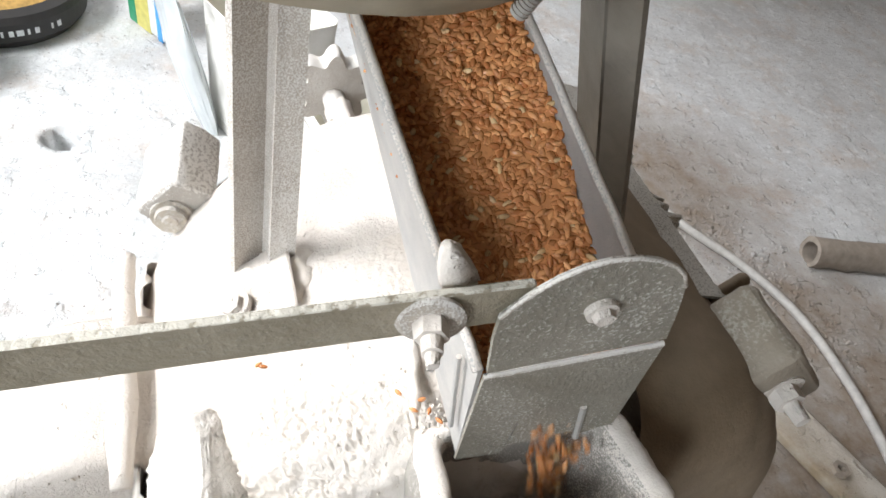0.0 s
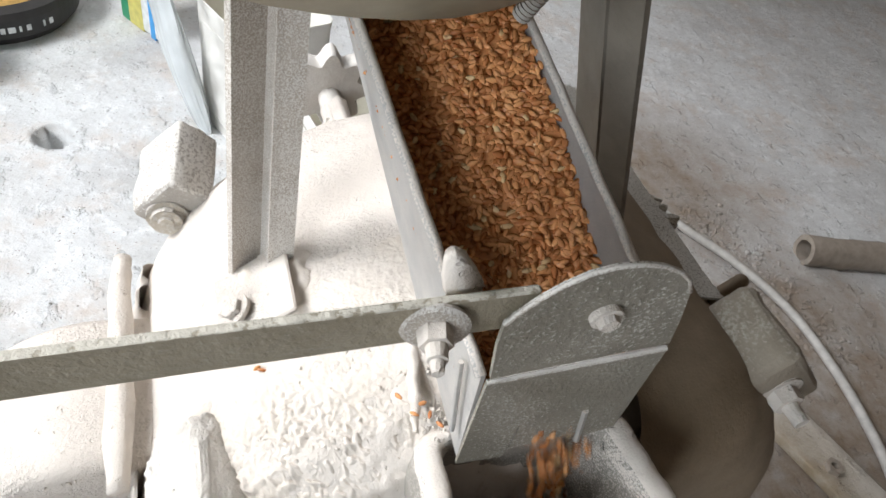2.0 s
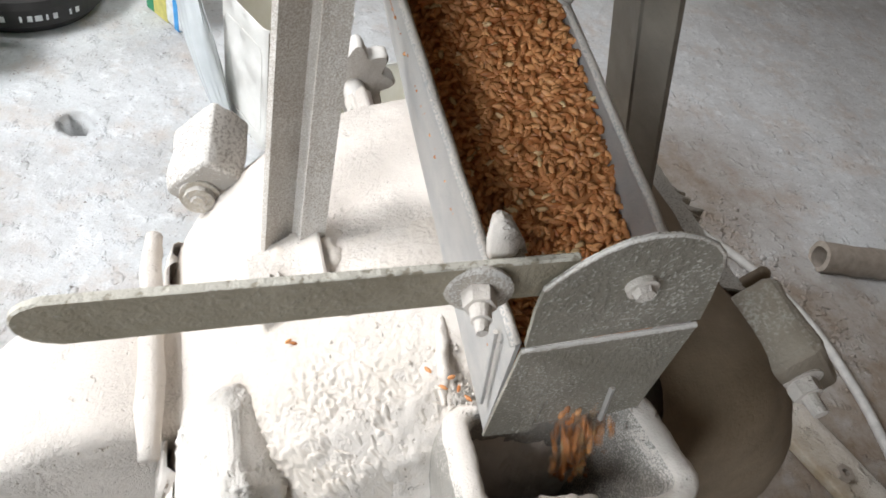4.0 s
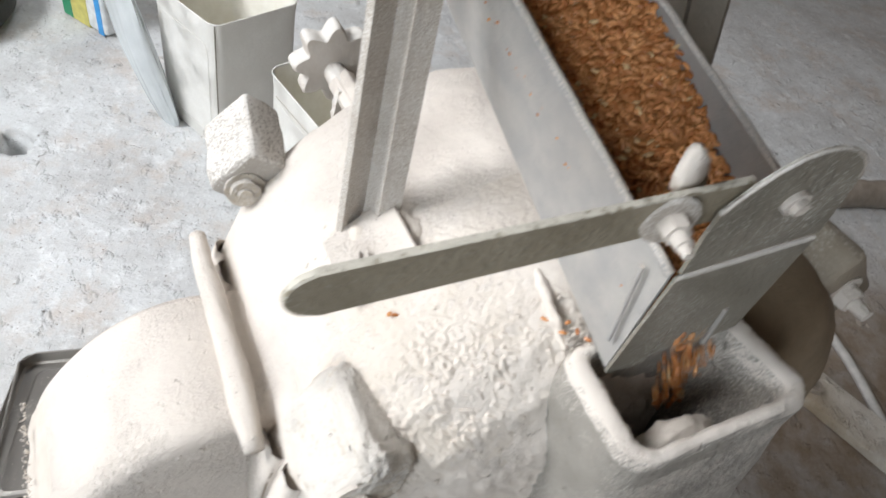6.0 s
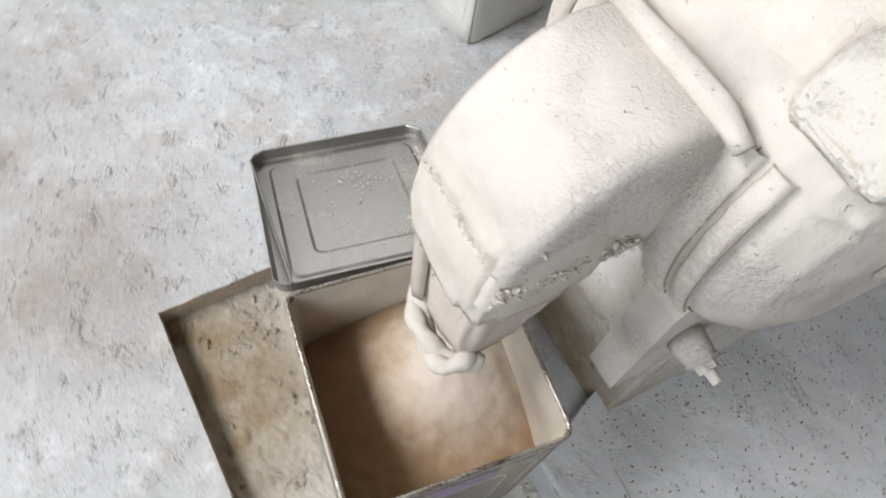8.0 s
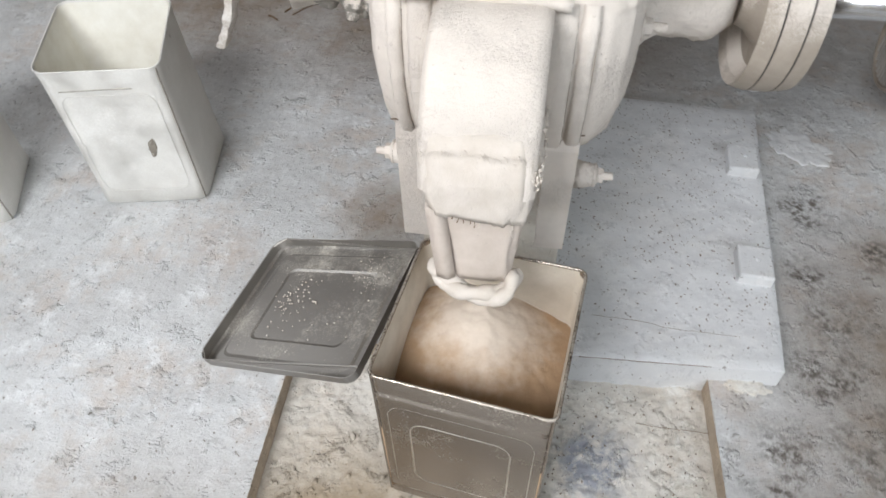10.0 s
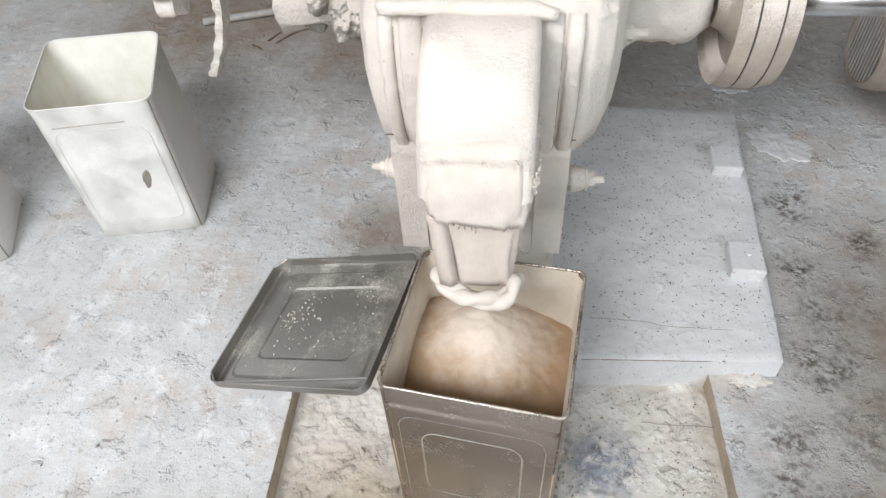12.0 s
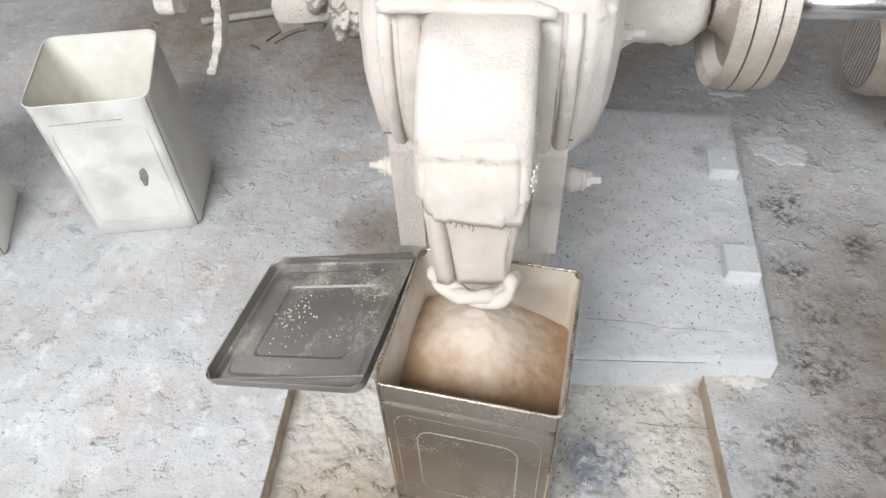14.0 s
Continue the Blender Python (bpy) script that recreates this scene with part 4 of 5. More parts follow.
def build_lever():
    ob = thing("gate_lever", TROUGH, "long dusty flat steel lever bolted to the trough", "lever")
    tip, end, w, th = Vector((0, -0.172, 0.0635)), Vector((0, 0.012, 0.050)), 0.0118, 0.0035
    d = (end - tip).normalized()
    up = Vector((1, 0, 0)).cross(d)
    bm = bmesh.new()
    ring = [tip + w * d - w * math.sin(t) * d + w * math.cos(t) * up for t in (math.pi * k / 12 for k in range(13))]
    ring += [end - w * up, end + w * up]
    front = [bm.verts.new(p + Vector((-0.001, 0, 0))) for p in ring]
    back = [bm.verts.new(p + Vector((-0.001 - th, 0, 0))) for p in ring]
    bm.faces.new(front)
    bm.faces.new(back[::-1])
    for k in range(len(ring)):
        l = (k + 1) % len(ring)
        bm.faces.new((front[k], back[k], back[l], front[l]))
    bmesh.ops.bevel(bm, geom=[e for e in bm.edges], offset=0.0008, segments=1, affect="EDGES")
    part("bar", bm, M_LEVER, ob)
    piv = pose(-0.001, -0.0245, 0.0525, 0, 84, -10)
    bm = bmesh.new()
    cyl(bm, 0.0120, 0.0120, 0.002, piv @ pose(0, 0, 0.001), 28)
    cyl(bm, 0.0125, 0.0105, 0.001, piv @ pose(0, 0, 0.0025), 28)
    part("washer", bm, M_STRUT, ob)
    bm = bmesh.new()
    cyl(bm, 0.0062, 0.0058, 0.007, piv @ pose(0, 0, 0.006), 6)
    cyl(bm, 0.0040, 0.0036, 0.006, piv @ pose(0, 0, 0.012), 14)
    cyl(bm, 0.0028, 0.0020, 0.005, piv @ pose(0.0006, 0, 0.017), 10)
    roughen(bm, 0.0006, 200)
    part("pivot_bolt", bm, M_MILL, ob, "floury nut and stud")
    bm = bmesh.new()
    tab = [(-0.0075, -0.006), (0.0065, -0.006), (0.0060, 0.002), (0.0035, 0.012), (0.0018, 0.0175), (-0.0010, 0.0190), (-0.0035, 0.0165), (-0.0062, 0.004)]
    outlined(bm, tab, pose(-0.0125, -0.0135, 0.0635, 14, 0, 0), 0.006)
    bmesh.ops.bevel(bm, geom=list(bm.edges), offset=0.0010, segments=2, affect="EDGES")
    roughen(bm, 0.0012, 90)
    part("wing_nut", bm, M_MILL, ob, smooth=True)


build_lever()

# ---- wheat ----


def kernel_template():
    bm = bmesh.new()
    bmesh.ops.create_uvsphere(bm, u_segments=8, v_segments=6, radius=1.0)
    verts = []
    for v in bm.verts:
        x, y, z = v.co
        crease = 0.13 * max(0.0, -y) * math.exp(-((x * 3) ** 2))
        slim = 1.0 - 0.22 * z * z
        verts.append(Vector((x * 0.00178 * slim, (y + crease) * 0.0016 * slim, z * 0.0036 * (1 - 0.06 * x))))
    index = {v: i for i, v in enumerate(bm.verts)}
    faces = [[index[v] for v in f.verts] for f in bm.faces]
    bm.free()
    return verts, faces


KERNEL = kernel_template()


def grain_mesh(name, poses):
    verts, faces = [], []
    for m in poses:
        o = len(verts)
        verts += [m @ v for v in KERNEL[0]]
        faces += [[o + i for i in f] for f in KERNEL[1]]
    me = bpy.data.meshes.new(name)
    me.from_pydata(verts, [], faces)
    me.polygons.foreach_set("use_smooth", [True] * len(me.polygons))
    me.materials.append(M_GRAIN)
    return me


def bed_top(x, y):
    """The wheat's surface in the trough, rising away from the outlet."""
    d = -x
    return -0.037 + 0.38 * d + 0.16 * (y - 0.04) + 0.003 * math.sin(x * 40)


def south_wall(x, z):
    low, high = floor_south(-x), rim_south(-x)
    return low.y + (high.y - low.y) * max(0.0, min(1.0, (z - low.z) / (high.z - low.z)))


rng = random.Random(4)


def bed_poses(count, x0, x1, dz, jitter):
    out = []
    for _ in range(count):
        x = rng.uniform(x0, x1)
        zt = bed_top(x, 0.04)
        a, b = south_wall(x, zt) + 0.0035, WIDE - 0.0055 + 0.05 * x
        y = rng.uniform(a, b)
        z = bed_top(x, y) + dz + rng.uniform(-jitter, jitter)
        s = rng.uniform(0.88, 1.12)
        turn = Euler((radians(90 + rng.gauss(0, 24)), radians(rng.uniform(0, 360)), radians(rng.uniform(0, 360))), "XYZ")
        out.append(Matrix.LocRotScale((x, y, z), turn, (s, s, s)))
    return out


bed = new("wheat_bed", grain_mesh("wheat_bed", bed_poses(3600, -0.25, -0.004, -0.0030, 0.0018)))
bed.matrix_basis = TROUGH
tagged(bed, "deep bed of reddish-brown wheat grains in the trough", "wheat", kind="stuff")
flow = new("sliding_wheat", grain_mesh("sliding_wheat", bed_poses(2500, -0.25, -0.018, 0.0, 0.0014)))
flow.matrix_basis = TROUGH
tagged(flow, "loose top layer of reddish-brown wheat grains", "wheat", kind="stuff")
bm = bmesh.new()
rows = []
for i in range(31):
    x = -0.25 + 0.248 * i / 30
    a, b = south_wall(x, bed_top(x, 0.04)) + 0.002, rim_north(-x).y - 0.003
    rows.append([Vector((x, a + (b - a) * j / 8, bed_top(x, a + (b - a) * j / 8) - 0.0045)) for j in range(9)])
sheet(rows, 0.004, bm)
core = mesh_object("packed_wheat", bm, M_GRAIN)
core.matrix_basis = TROUGH
tagged(core, "packed wheat under the loose grains", "wheat", kind="stuff")

drops = []
for k in range(8):
    poses = []
    for _ in range(18):
        turn = Euler((radians(rng.gauss(0, 22)), radians(rng.gauss(0, 22)), radians(rng.uniform(0, 360))), "XYZ")
        poses.append(Matrix.LocRotScale((rng.gauss(0, 0.0028), rng.uniform(-0.0165, 0.0165), rng.uniform(-0.013, 0.013)), turn, None))
    ob = new("falling_wheat", grain_mesh("falling_wheat", poses))
    tagged(ob, "handful of wheat grains falling into the feed box", "wheat", "falling wheat grains", "stuff")
    drops.append(ob)

# a few grains lying on the mill
spill = []
for x, y, z, rz in ((0.139, 0.366, 0.791, 20), (0.141, 0.369, 0.792, 80), (0.201, 0.447, 0.838, 70), (0.203, 0.455, 0.840, 120), (0.196, 0.452, 0.840, 10), (0.208, 0.460, 0.838, 60), (0.190, 0.440, 0.838, 150)):
    spill.append(pose(x, y, z - 0.0006, 80, rz, rz * 2) @ Matrix.Scale(0.78, 4))
tagged(new("spilled_wheat", grain_mesh("spilled_wheat", spill)), "few stray wheat grains lying on the flour", "wheat", kind="stuff")

# ---- cloth sleeve on the spout ----


def build_sleeve():
    ob = thing("cloth_sleeve", MILL @ pose(-0.016, -0.400, 0), "flour-soaked cloth sleeve tied round the mill's spout", "cloth sleeve")
    def ringed(levels, seg, wob, mat, name, label, ragged=0.0):
        bm = bmesh.new()
        rows = []
        for level, (z, hx, hy, cy, r) in enumerate(levels):
            row = []
            sag = ragged * (level / (len(levels) - 1)) ** 2
            for k in range(seg):
                a = 2 * math.pi * k / seg
                c, s = math.cos(a), math.sin(a)
                e = 0.45
                x = hx * math.copysign(abs(c) ** e, c)
                y = hy * math.copysign(abs(s) ** e, s)
                f = 1 + r * math.sin(a * 9 + z * 40) + wob * noise.noise(Vector((c * 3, s * 3, z * 40)))
                row.append(bm.verts.new((x * f, cy + y * f, z + wob * 0.05 * noise.noise(Vector((c * 4, s * 4, z))) - sag * (0.7 * c + 0.5 * noise.noise(Vector((c * 5, s * 5, 0))) + 0.25 * noise.noise(Vector((c * 22, s * 22, 0)))))))
            rows.append(row)
        for a, b in zip(rows, rows[1:]):
            for k in range(seg):
                bm.faces.new((a[k], a[(k + 1) % seg], b[(k + 1) % seg], b[k]))
        fs = list(bm.faces)
        bmesh.ops.recalc_face_normals(bm, faces=fs)
        bmesh.ops.solidify(bm, geom=fs, thickness=0.003)
        return part(name, bm, mat, ob, label, smooth=True)

    ringed([(0.622, 0.06, 0.0375, 0.0655, 0), (0.608, 0.0645, 0.0515, 0.0665, 0), (0.592, 0.0665, 0.0605, 0.0665, 0), (0.58, 0.0675, 0.064, 0.0655, 0.001), (0.568, 0.0675, 0.0655, 0.0645, 0.003), (0.558, 0.0675, 0.066, 0.064, 0.004), (0.545, 0.0655, 0.066, 0.0635, 0.005), (0.532, 0.0635, 0.065, 0.062, 0.007), (0.52, 0.061, 0.0635, 0.0605, 0.009), (0.511, 0.0595, 0.0615, 0.0595, 0.012)], 160, 0.06, M_CLOTH, "wrap", "thick wrapped band of floury cloth", 0.016)
    ringed([(0.545, 0.056, 0.052, 0.053, 0), (0.51, 0.055, 0.05, 0.051, 0.008), (0.49, 0.053, 0.048, 0.048, 0.016), (0.46, 0.049, 0.044, 0.044, 0.022), (0.44, 0.046, 0.042, 0.041, 0.022), (0.42, 0.044, 0.04, 0.038, 0.024), (0.405, 0.042, 0.039, 0.037, 0.028), (0.392, 0.0415, 0.038, 0.036, 0.03)], 160, 0.06, M_SOCK, "sock", "hanging cloth sock", 0.004).location = (0.004, 0.014, 0)
    # a fold of the sock hanging beside it
    rows = []
    for k in range(9):
        t = k / 8
        z = 0.515 - 0.118 * t
        x = -0.0575 + 0.012 * t
        rows.append([Vector((x - 0.003 + 0.006 * math.sin(t * 2), 0.020 - 0.006 * t, z)), Vector((x, 0.000 - 0.004 * t, z - 0.001)), Vector((x + 0.009, -0.0035 - 0.004 * t, z)), Vector((x + 0.017, 0.004 - 0.006 * t, z))])
    part("fold", sheet(rows, 0.004), M_SOCK, ob, "loose fold of the sock", smooth=True).location = (0.004, 0.014, 0)
    # frayed threads at the wrap's lower edge
    r = random.Random(4)
    for k in range(16):
        x = -0.050 + 0.104 * r.random()
        y, z = 0.0015 + r.uniform(-0.001, 0.001), 0.512 - 0.016 * x / 0.06
        pts = [Vector((x, y, z + 0.006))]
        for j in range(4):
            pts.append(pts[-1] + Vector((r.gauss(0, 0.0012), -0.0006, -r.uniform(0.002, 0.0055))))
        part("thread", tube(curve_points(pts, 3), 0.00055, 5), M_CLOTH if k % 3 else M_BRAN, ob)
    # twisted hem: two strands round one another
    keys = [(-0.054, 0.024, 0.388), (-0.048, 0.006, 0.384), (-0.030, -0.005, 0.379), (-0.005, -0.012, 0.374), (0.020, -0.014, 0.374), (0.038, -0.007, 0.380), (0.046, 0.008, 0.386), (0.043, 0.022, 0.390)]
    line = curve_points(keys, 9)
    for phase in (0.0, math.pi):
        pts, rad = [], []
        for k, p in enumerate(line):
            t = k / (len(line) - 1)
            a = 3.0 * math.pi * t + phase
            d = (line[min(k + 1, len(line) - 1)] - line[max(k - 1, 0)]).normalized()
            side = d.cross(Vector((0, 0, 1))).normalized()
            pts.append(p + Vector((0, 0, 0.003)) + 0.0048 * (math.cos(a) * side + math.sin(a) * side.cross(d)))
            rad.append((0.0096 + 0.0014 * math.sin(k * 0.5 + phase)) * min(1.0, 0.55 + 5 * min(t, 1 - t)))
        bm = tube(pts, rad, 18)
        roughen(bm, 0.0018, 55)
        part("rolled_hem", bm, M_CLOTH, ob, "twisted rolled hem of the sock", smooth=True).location = (0.003, 0.014, 0)


build_sleeve()

# ---- tins ----


def rounded_square(h, r, z, n=6):
    pts = []
    for cx, cy, a0 in ((1, 1, 0), (-1, 1, 90), (-1, -1, 180), (1, -1, 270)):
        for k in range(n + 1):
            a = radians(a0 + 90 * k / n)
            pts.append(Vector((cx * (h - r) + r * math.cos(a), cy * (h - r) + r * math.sin(a), z)))
    return pts


def build_tin(name, m, height, label, mat, squash=0.0, group="square tins", corner=0.012, ribbed=True):
    """A square tin, open at the top, with ribs, embossed panel and a rolled rim; it stands at z = 0 of m."""
    ob = thing(name, m, label, "tin", group)
    h = 0.1185
    bm = bmesh.new()
    levels = [(0.0, h - 0.004), (0.004, h), (0.02, h), (0.026, h - 0.002), (0.032, h), (0.16, h), (height - 0.05, h), (height - 0.044, h - 0.0025), (height - 0.038, h), (height - 0.02, h), (height, h)]
    if not ribbed:
        levels = [(0.0, h - 0.004), (0.004, h - 0.001), (0.05, h - 0.002), (0.16, h - 0.001), (height - 0.03, h), (height, h + 0.002)]
    rings = []
    for z, hh in levels:
        ring = rounded_square(hh, corner, z)
        for p in ring:
            k = z / height
            p.x -= squash * k * 0.035 * (p.y / h + 1) / 2
            p.y += squash * k * 0.03 * (p.y / h + 1) / 2
            bow = 0.003 * math.sin(math.pi * min(1, z / height))
            if abs(p.x) > h - 0.01:
                p.x += math.copysign(bow * (1 - (p.y / h) ** 2), -p.x)
            if abs(p.y) > h - 0.01:
                p.y += math.copysign(bow * (1 - (p.x / h) ** 2), -p.y)
        rings.append([bm.verts.new(p) for p in ring])
    for a, b in zip(rings, rings[1:]):
        for k in range(len(a)):
            l = (k + 1) % len(a)
            bm.faces.new((a[k], a[l], b[l], b[k]))
    bm.faces.new(rings[0][::-1])
    fs = list(bm.faces)
    bmesh.ops.recalc_face_normals(bm, faces=fs)
    bmesh.ops.solidify(bm, geom=fs, thickness=0.0012)
    body = part("body", bm, mat, ob, smooth=False if ribbed else 50)
    pts = rounded_square(h + (0.0005 if ribbed else 0.002), corner, height)
    for p in pts:
        p.x -= squash * 0.035 * (p.y / h + 1) / 2
        p.y += squash * 0.03 * (p.y / h + 1) / 2
    part("rim", tube(pts + pts[:1], 0.0024 if ribbed else 0.0014, 8, closed_ends=False), mat, ob, "rolled wire rim", smooth=True)
    # embossed panel lines and ring on each side
    for turn in (0, 90, 180, 270) if ribbed else (0,):
        r = pose(0, 0, 0, 0, 0, turn)
        bm = bmesh.new()
        if ribbed:
            for half, low, high, deep in ((0.100, 0.03, 0.292, 0.0016), (0.070, 0.075, 0.258, 0.0012)):
                mid, tall = (low + high) / 2, (high - low) / 2
                pts = [r @ Vector((p.x, -h + deep, mid + p.y * tall / half)) for p in rounded_square(half, 0.022, 0)]
                tube(pts + pts[:1], 0.0015, 6, bm, False)
            tube([r @ Vector((0.055 * math.cos(a), -h + 0.0026, 0.160 + 0.055 * math.sin(a))) for a in (2 * math.pi * k / 48 for k in range(49))], 0.0013, 6, bm, False)
        else:
            pts = [r @ Vector((p.x * 1.08, -h - 0.0004, 0.165 + p.y * 1.45)) for p in rounded_square(0.085, 0.02, 0)]
            tube(pts + pts[:1], 0.0006, 6, bm, False)
        part("embossing", bm, M_EMBOSS if ribbed else mat, body, smooth=True)
    if not ribbed:
        # cream lining and one folded seam
        bm = bmesh.new()
        lining = []
        for z, hh in ((0.02, h - 0.004), (0.16, h - 0.004), (height - 0.03, h - 0.003), (height - 0.002, h - 0.001)):
            ring = rounded_square(hh, corner, z)
            for p in ring:
                p.x -= squash * z / height * 0.035 * (p.y / h + 1) / 2
                p.y += squash * z / height * 0.03 * (p.y / h + 1) / 2
                bow = 0.003 * math.sin(math.pi * min(1, z / height))
                if abs(p.x) > h - 0.012:
                    p.x += math.copysign(bow * (1 - min(1, (p.y / h) ** 2)), -p.x)
                if abs(p.y) > h - 0.012:
                    p.y += math.copysign(bow * (1 - min(1, (p.x / h) ** 2)), -p.y)
            lining.append([bm.verts.new(p) for p in ring])
        for a, b in zip(lining, lining[1:]):
            for k in range(len(a)):
                bm.faces.new((a[k], a[(k + 1) % len(a)], b[(k + 1) % len(a)], b[k]))
        bm.faces.new(lining[0])
        part("lining", bm, M_LINING, ob, "cream lining of the tin", smooth=True)
        bm = tube([(h - 0.0064, -h + 0.0064, z) for z in (0.004, height * 0.5, height - 0.004)], 0.0016, 6)
        part("seam", bm, M_IRON, body, "dark folded seam")
        return ob
    for sx, sy in ((1, 1), (-1, 1), (-1, -1), (1, -1)):
        bm = tube([(sx * (h - 0.0028), sy * (h - 0.0028), z) for z in (0.004, height * 0.5, height - 0.002)], 0.0018, 6)
        part("seam", bm, mat, body)
    return ob


tin = build_tin("open_tin", pose(0.1185, 0.1185, -0.036, 0, 0, 0), 0.361, "open square tin half full of fresh flour under the spout", M_TIN_DARK)
bm = bmesh.new()
rings = [[bm.verts.new(p) for p in rounded_square(s, 0.010, z)] for z, s in ((0.02, 0.1142), (0.12, 0.1142), (0.22, 0.1142), (0.31, 0.1142), (0.328, 0.1146), (0.338, 0.1168), (0.360, 0.1172))]
for a, b in zip(rings, rings[1:]):
    for k in range(len(a)):
        bm.faces.new((a[k], a[(k + 1) % len(a)], b[(k + 1) % len(a)], b[k]))
part("flour_film", bm, M_FILM, tin, "film of flour on the inner walls", smooth=True)


bm = bmesh.new()
box(bm, 0.0012, 0.075, 0.05, pose(0.1180, 0.01, 0.285), 0.0)
part("faded_print", bm, M_PRINT, tin, "faded purple print")


def build_lid():
    """The tin's lid, folded out on its hinge and sloping down to the west."""
    a, b = Vector((-0.006, 0.112, 0.304)), Vector((-0.262, 0.128, 0.217))
    d = (a - b).normalized()
    side = Vector((0, 1, 0)) - d * d.y
    side.normalize()
    m = Matrix((d, side, d.cross(side))).transposed().to_4x4()
    m.translation = (a + b) / 2
    L, W2, lip = (a - b).length / 2, 0.121, 0.017
    bm = bmesh.new()
    def ring(hx, hy, r, z):
        pts = []
        for cx, cy, a0 in ((1, 1, 0), (-1, 1, 90), (-1, -1, 180), (1, -1, 270)):
            for k in range(7):
                t = radians(a0 + 15 * k)
                pts.append(Vector((cx * (hx - r) + r * math.cos(t), cy * (hy - r) + r * math.sin(t), z)))
        return [bm.verts.new(m @ p) for p in pts]
    rings = [ring(L, W2, 0.018, lip), ring(L - 0.001, W2 - 0.001, 0.018, 0.003), ring(L - 0.005, W2 - 0.005, 0.016, 0.0),
             ring(L - 0.020, W2 - 0.020, 0.014, 0.0), ring(L - 0.024, W2 - 0.024, 0.014, 0.0022), ring(L - 0.052, W2 - 0.052, 0.012, 0.0026), ring(L - 0.056, W2 - 0.056, 0.012, 0.0012)]
    for p, q in zip(rings, rings[1:]):
        for k in range(len(p)):
            l = (k + 1) % len(p)
            bm.faces.new((p[k], p[l], q[l], q[k]))
    bm.faces.new(rings[-1])
    fs = list(bm.faces)
    bmesh.ops.recalc_face_normals(bm, faces=fs)
    bmesh.ops.solidify(bm, geom=fs, thickness=0.0012)
    lid = part("lid", bm, M_LID, tin, "dark tin lid folded open")
    lid.matrix_parent_inverse = tin.matrix_basis.inverted()
    bm = tube([m @ p for p in (Vector((L, -W2 + 0.02, lip)), Vector((-L + 0.018, -W2, lip)), Vector((-L, -W2 + 0.018, lip)), Vector((-L, W2 - 0.018, lip)), Vector((-L + 0.018, W2, lip)), Vector((L, W2 - 0.02, lip)))], 0.0018, 8)
    part("bead", bm, M_LID, lid)
    # crumbs of flour lying in the lid
    bm = bmesh.new()
    r = random.Random(8)
    for k in range(230):
        if k < 110:
            x, y = r.gauss(L * 0.55, 0.018), r.gauss(W2 * 0.55, 0.025)
        elif k < 190:
            x, y = r.gauss(-L * 0.30, 0.018), r.gauss(W2 * 0.10, 0.022)
        else:
            x, y = r.uniform(-L * 0.8, L * 0.85), r.uniform(-W2 * 0.8, W2 * 0.8)
        if abs(x) < L - 0.01 and abs(y) < W2 - 0.01:
            s = r.uniform(0.0005, 0.0016) * (0.6 if k < 110 else 1)
            bmesh.ops.create_icosphere(bm, subdivisions=1, radius=s, matrix=m @ pose(x, y, 0.005, r.uniform(0, 90), 0, 0))
    tagged(mesh_object("flour_crumbs", bm, M_FLOUR), "scattered crumbs of flour in the open lid", "flour", kind="stuff")


build_lid()


def build_meal():
    """The flour in the tin: a cone under the sock, lower to the sides."""
    bm = bmesh.new()
    n, h = 60, 0.1165
    g = []
    for j in range(n + 1):
        row = []
        for i in range(n + 1):
            x, y = -h + 2 * h * i / n, -h + 2 * h * j / n
            d = math.hypot(x + 0.022, y - 0.04)
            z = 0.315 - 0.62 * max(0.0, d - 0.02) + 0.0022 * noise.fractal(Vector((x, y, 0)) * 60, 0.8, 2.1, 4)
            row.append(bm.verts.new((x, y, max(z, 0.205 + 0.006 * noise.noise(Vector((x * 20, y * 20, 1)))))))
        g.append(row)
    for a, b in zip(g, g[1:]):
        for i in range(n):
            bm.faces.new((a[i], a[i + 1], b[i + 1], b[i]))
    rim = g[0] + [r[-1] for r in g[1:]] + g[-1][-2::-1] + [r[0] for r in g[-2:0:-1]]
    low = [bm.verts.new((v.co.x, v.co.y, 0.01)) for v in rim]
    for k in range(len(rim)):
        l = (k + 1) % len(rim)
        bm.faces.new((rim[k], rim[l], low[l], low[k]))
    bm.faces.new(low)
    ob = mesh_object("flour_mound", bm, M_MEAL, smooth=True)
    ob.matrix_basis = pose(0.1185, 0.1185, -0.036)
    tagged(ob, "heap of freshly ground brown flour in the tin", "flour")


build_meal()
pale_tin = build_tin("open_tin", pose(-0.757, 0.572, 0.0, 0, 0, 19), 0.345, "pale open square tin standing empty on the floor", M_TIN_PALE, 1.0, corner=0.026, ribbed=False)
build_tin("open_tin", pose(-1.150, 0.366, 0.0, 0, 0, 31), 0.345, "scuffed square tin with printed sides on the floor", M_TIN_PALE, 0.0, corner=0.026, ribbed=False)


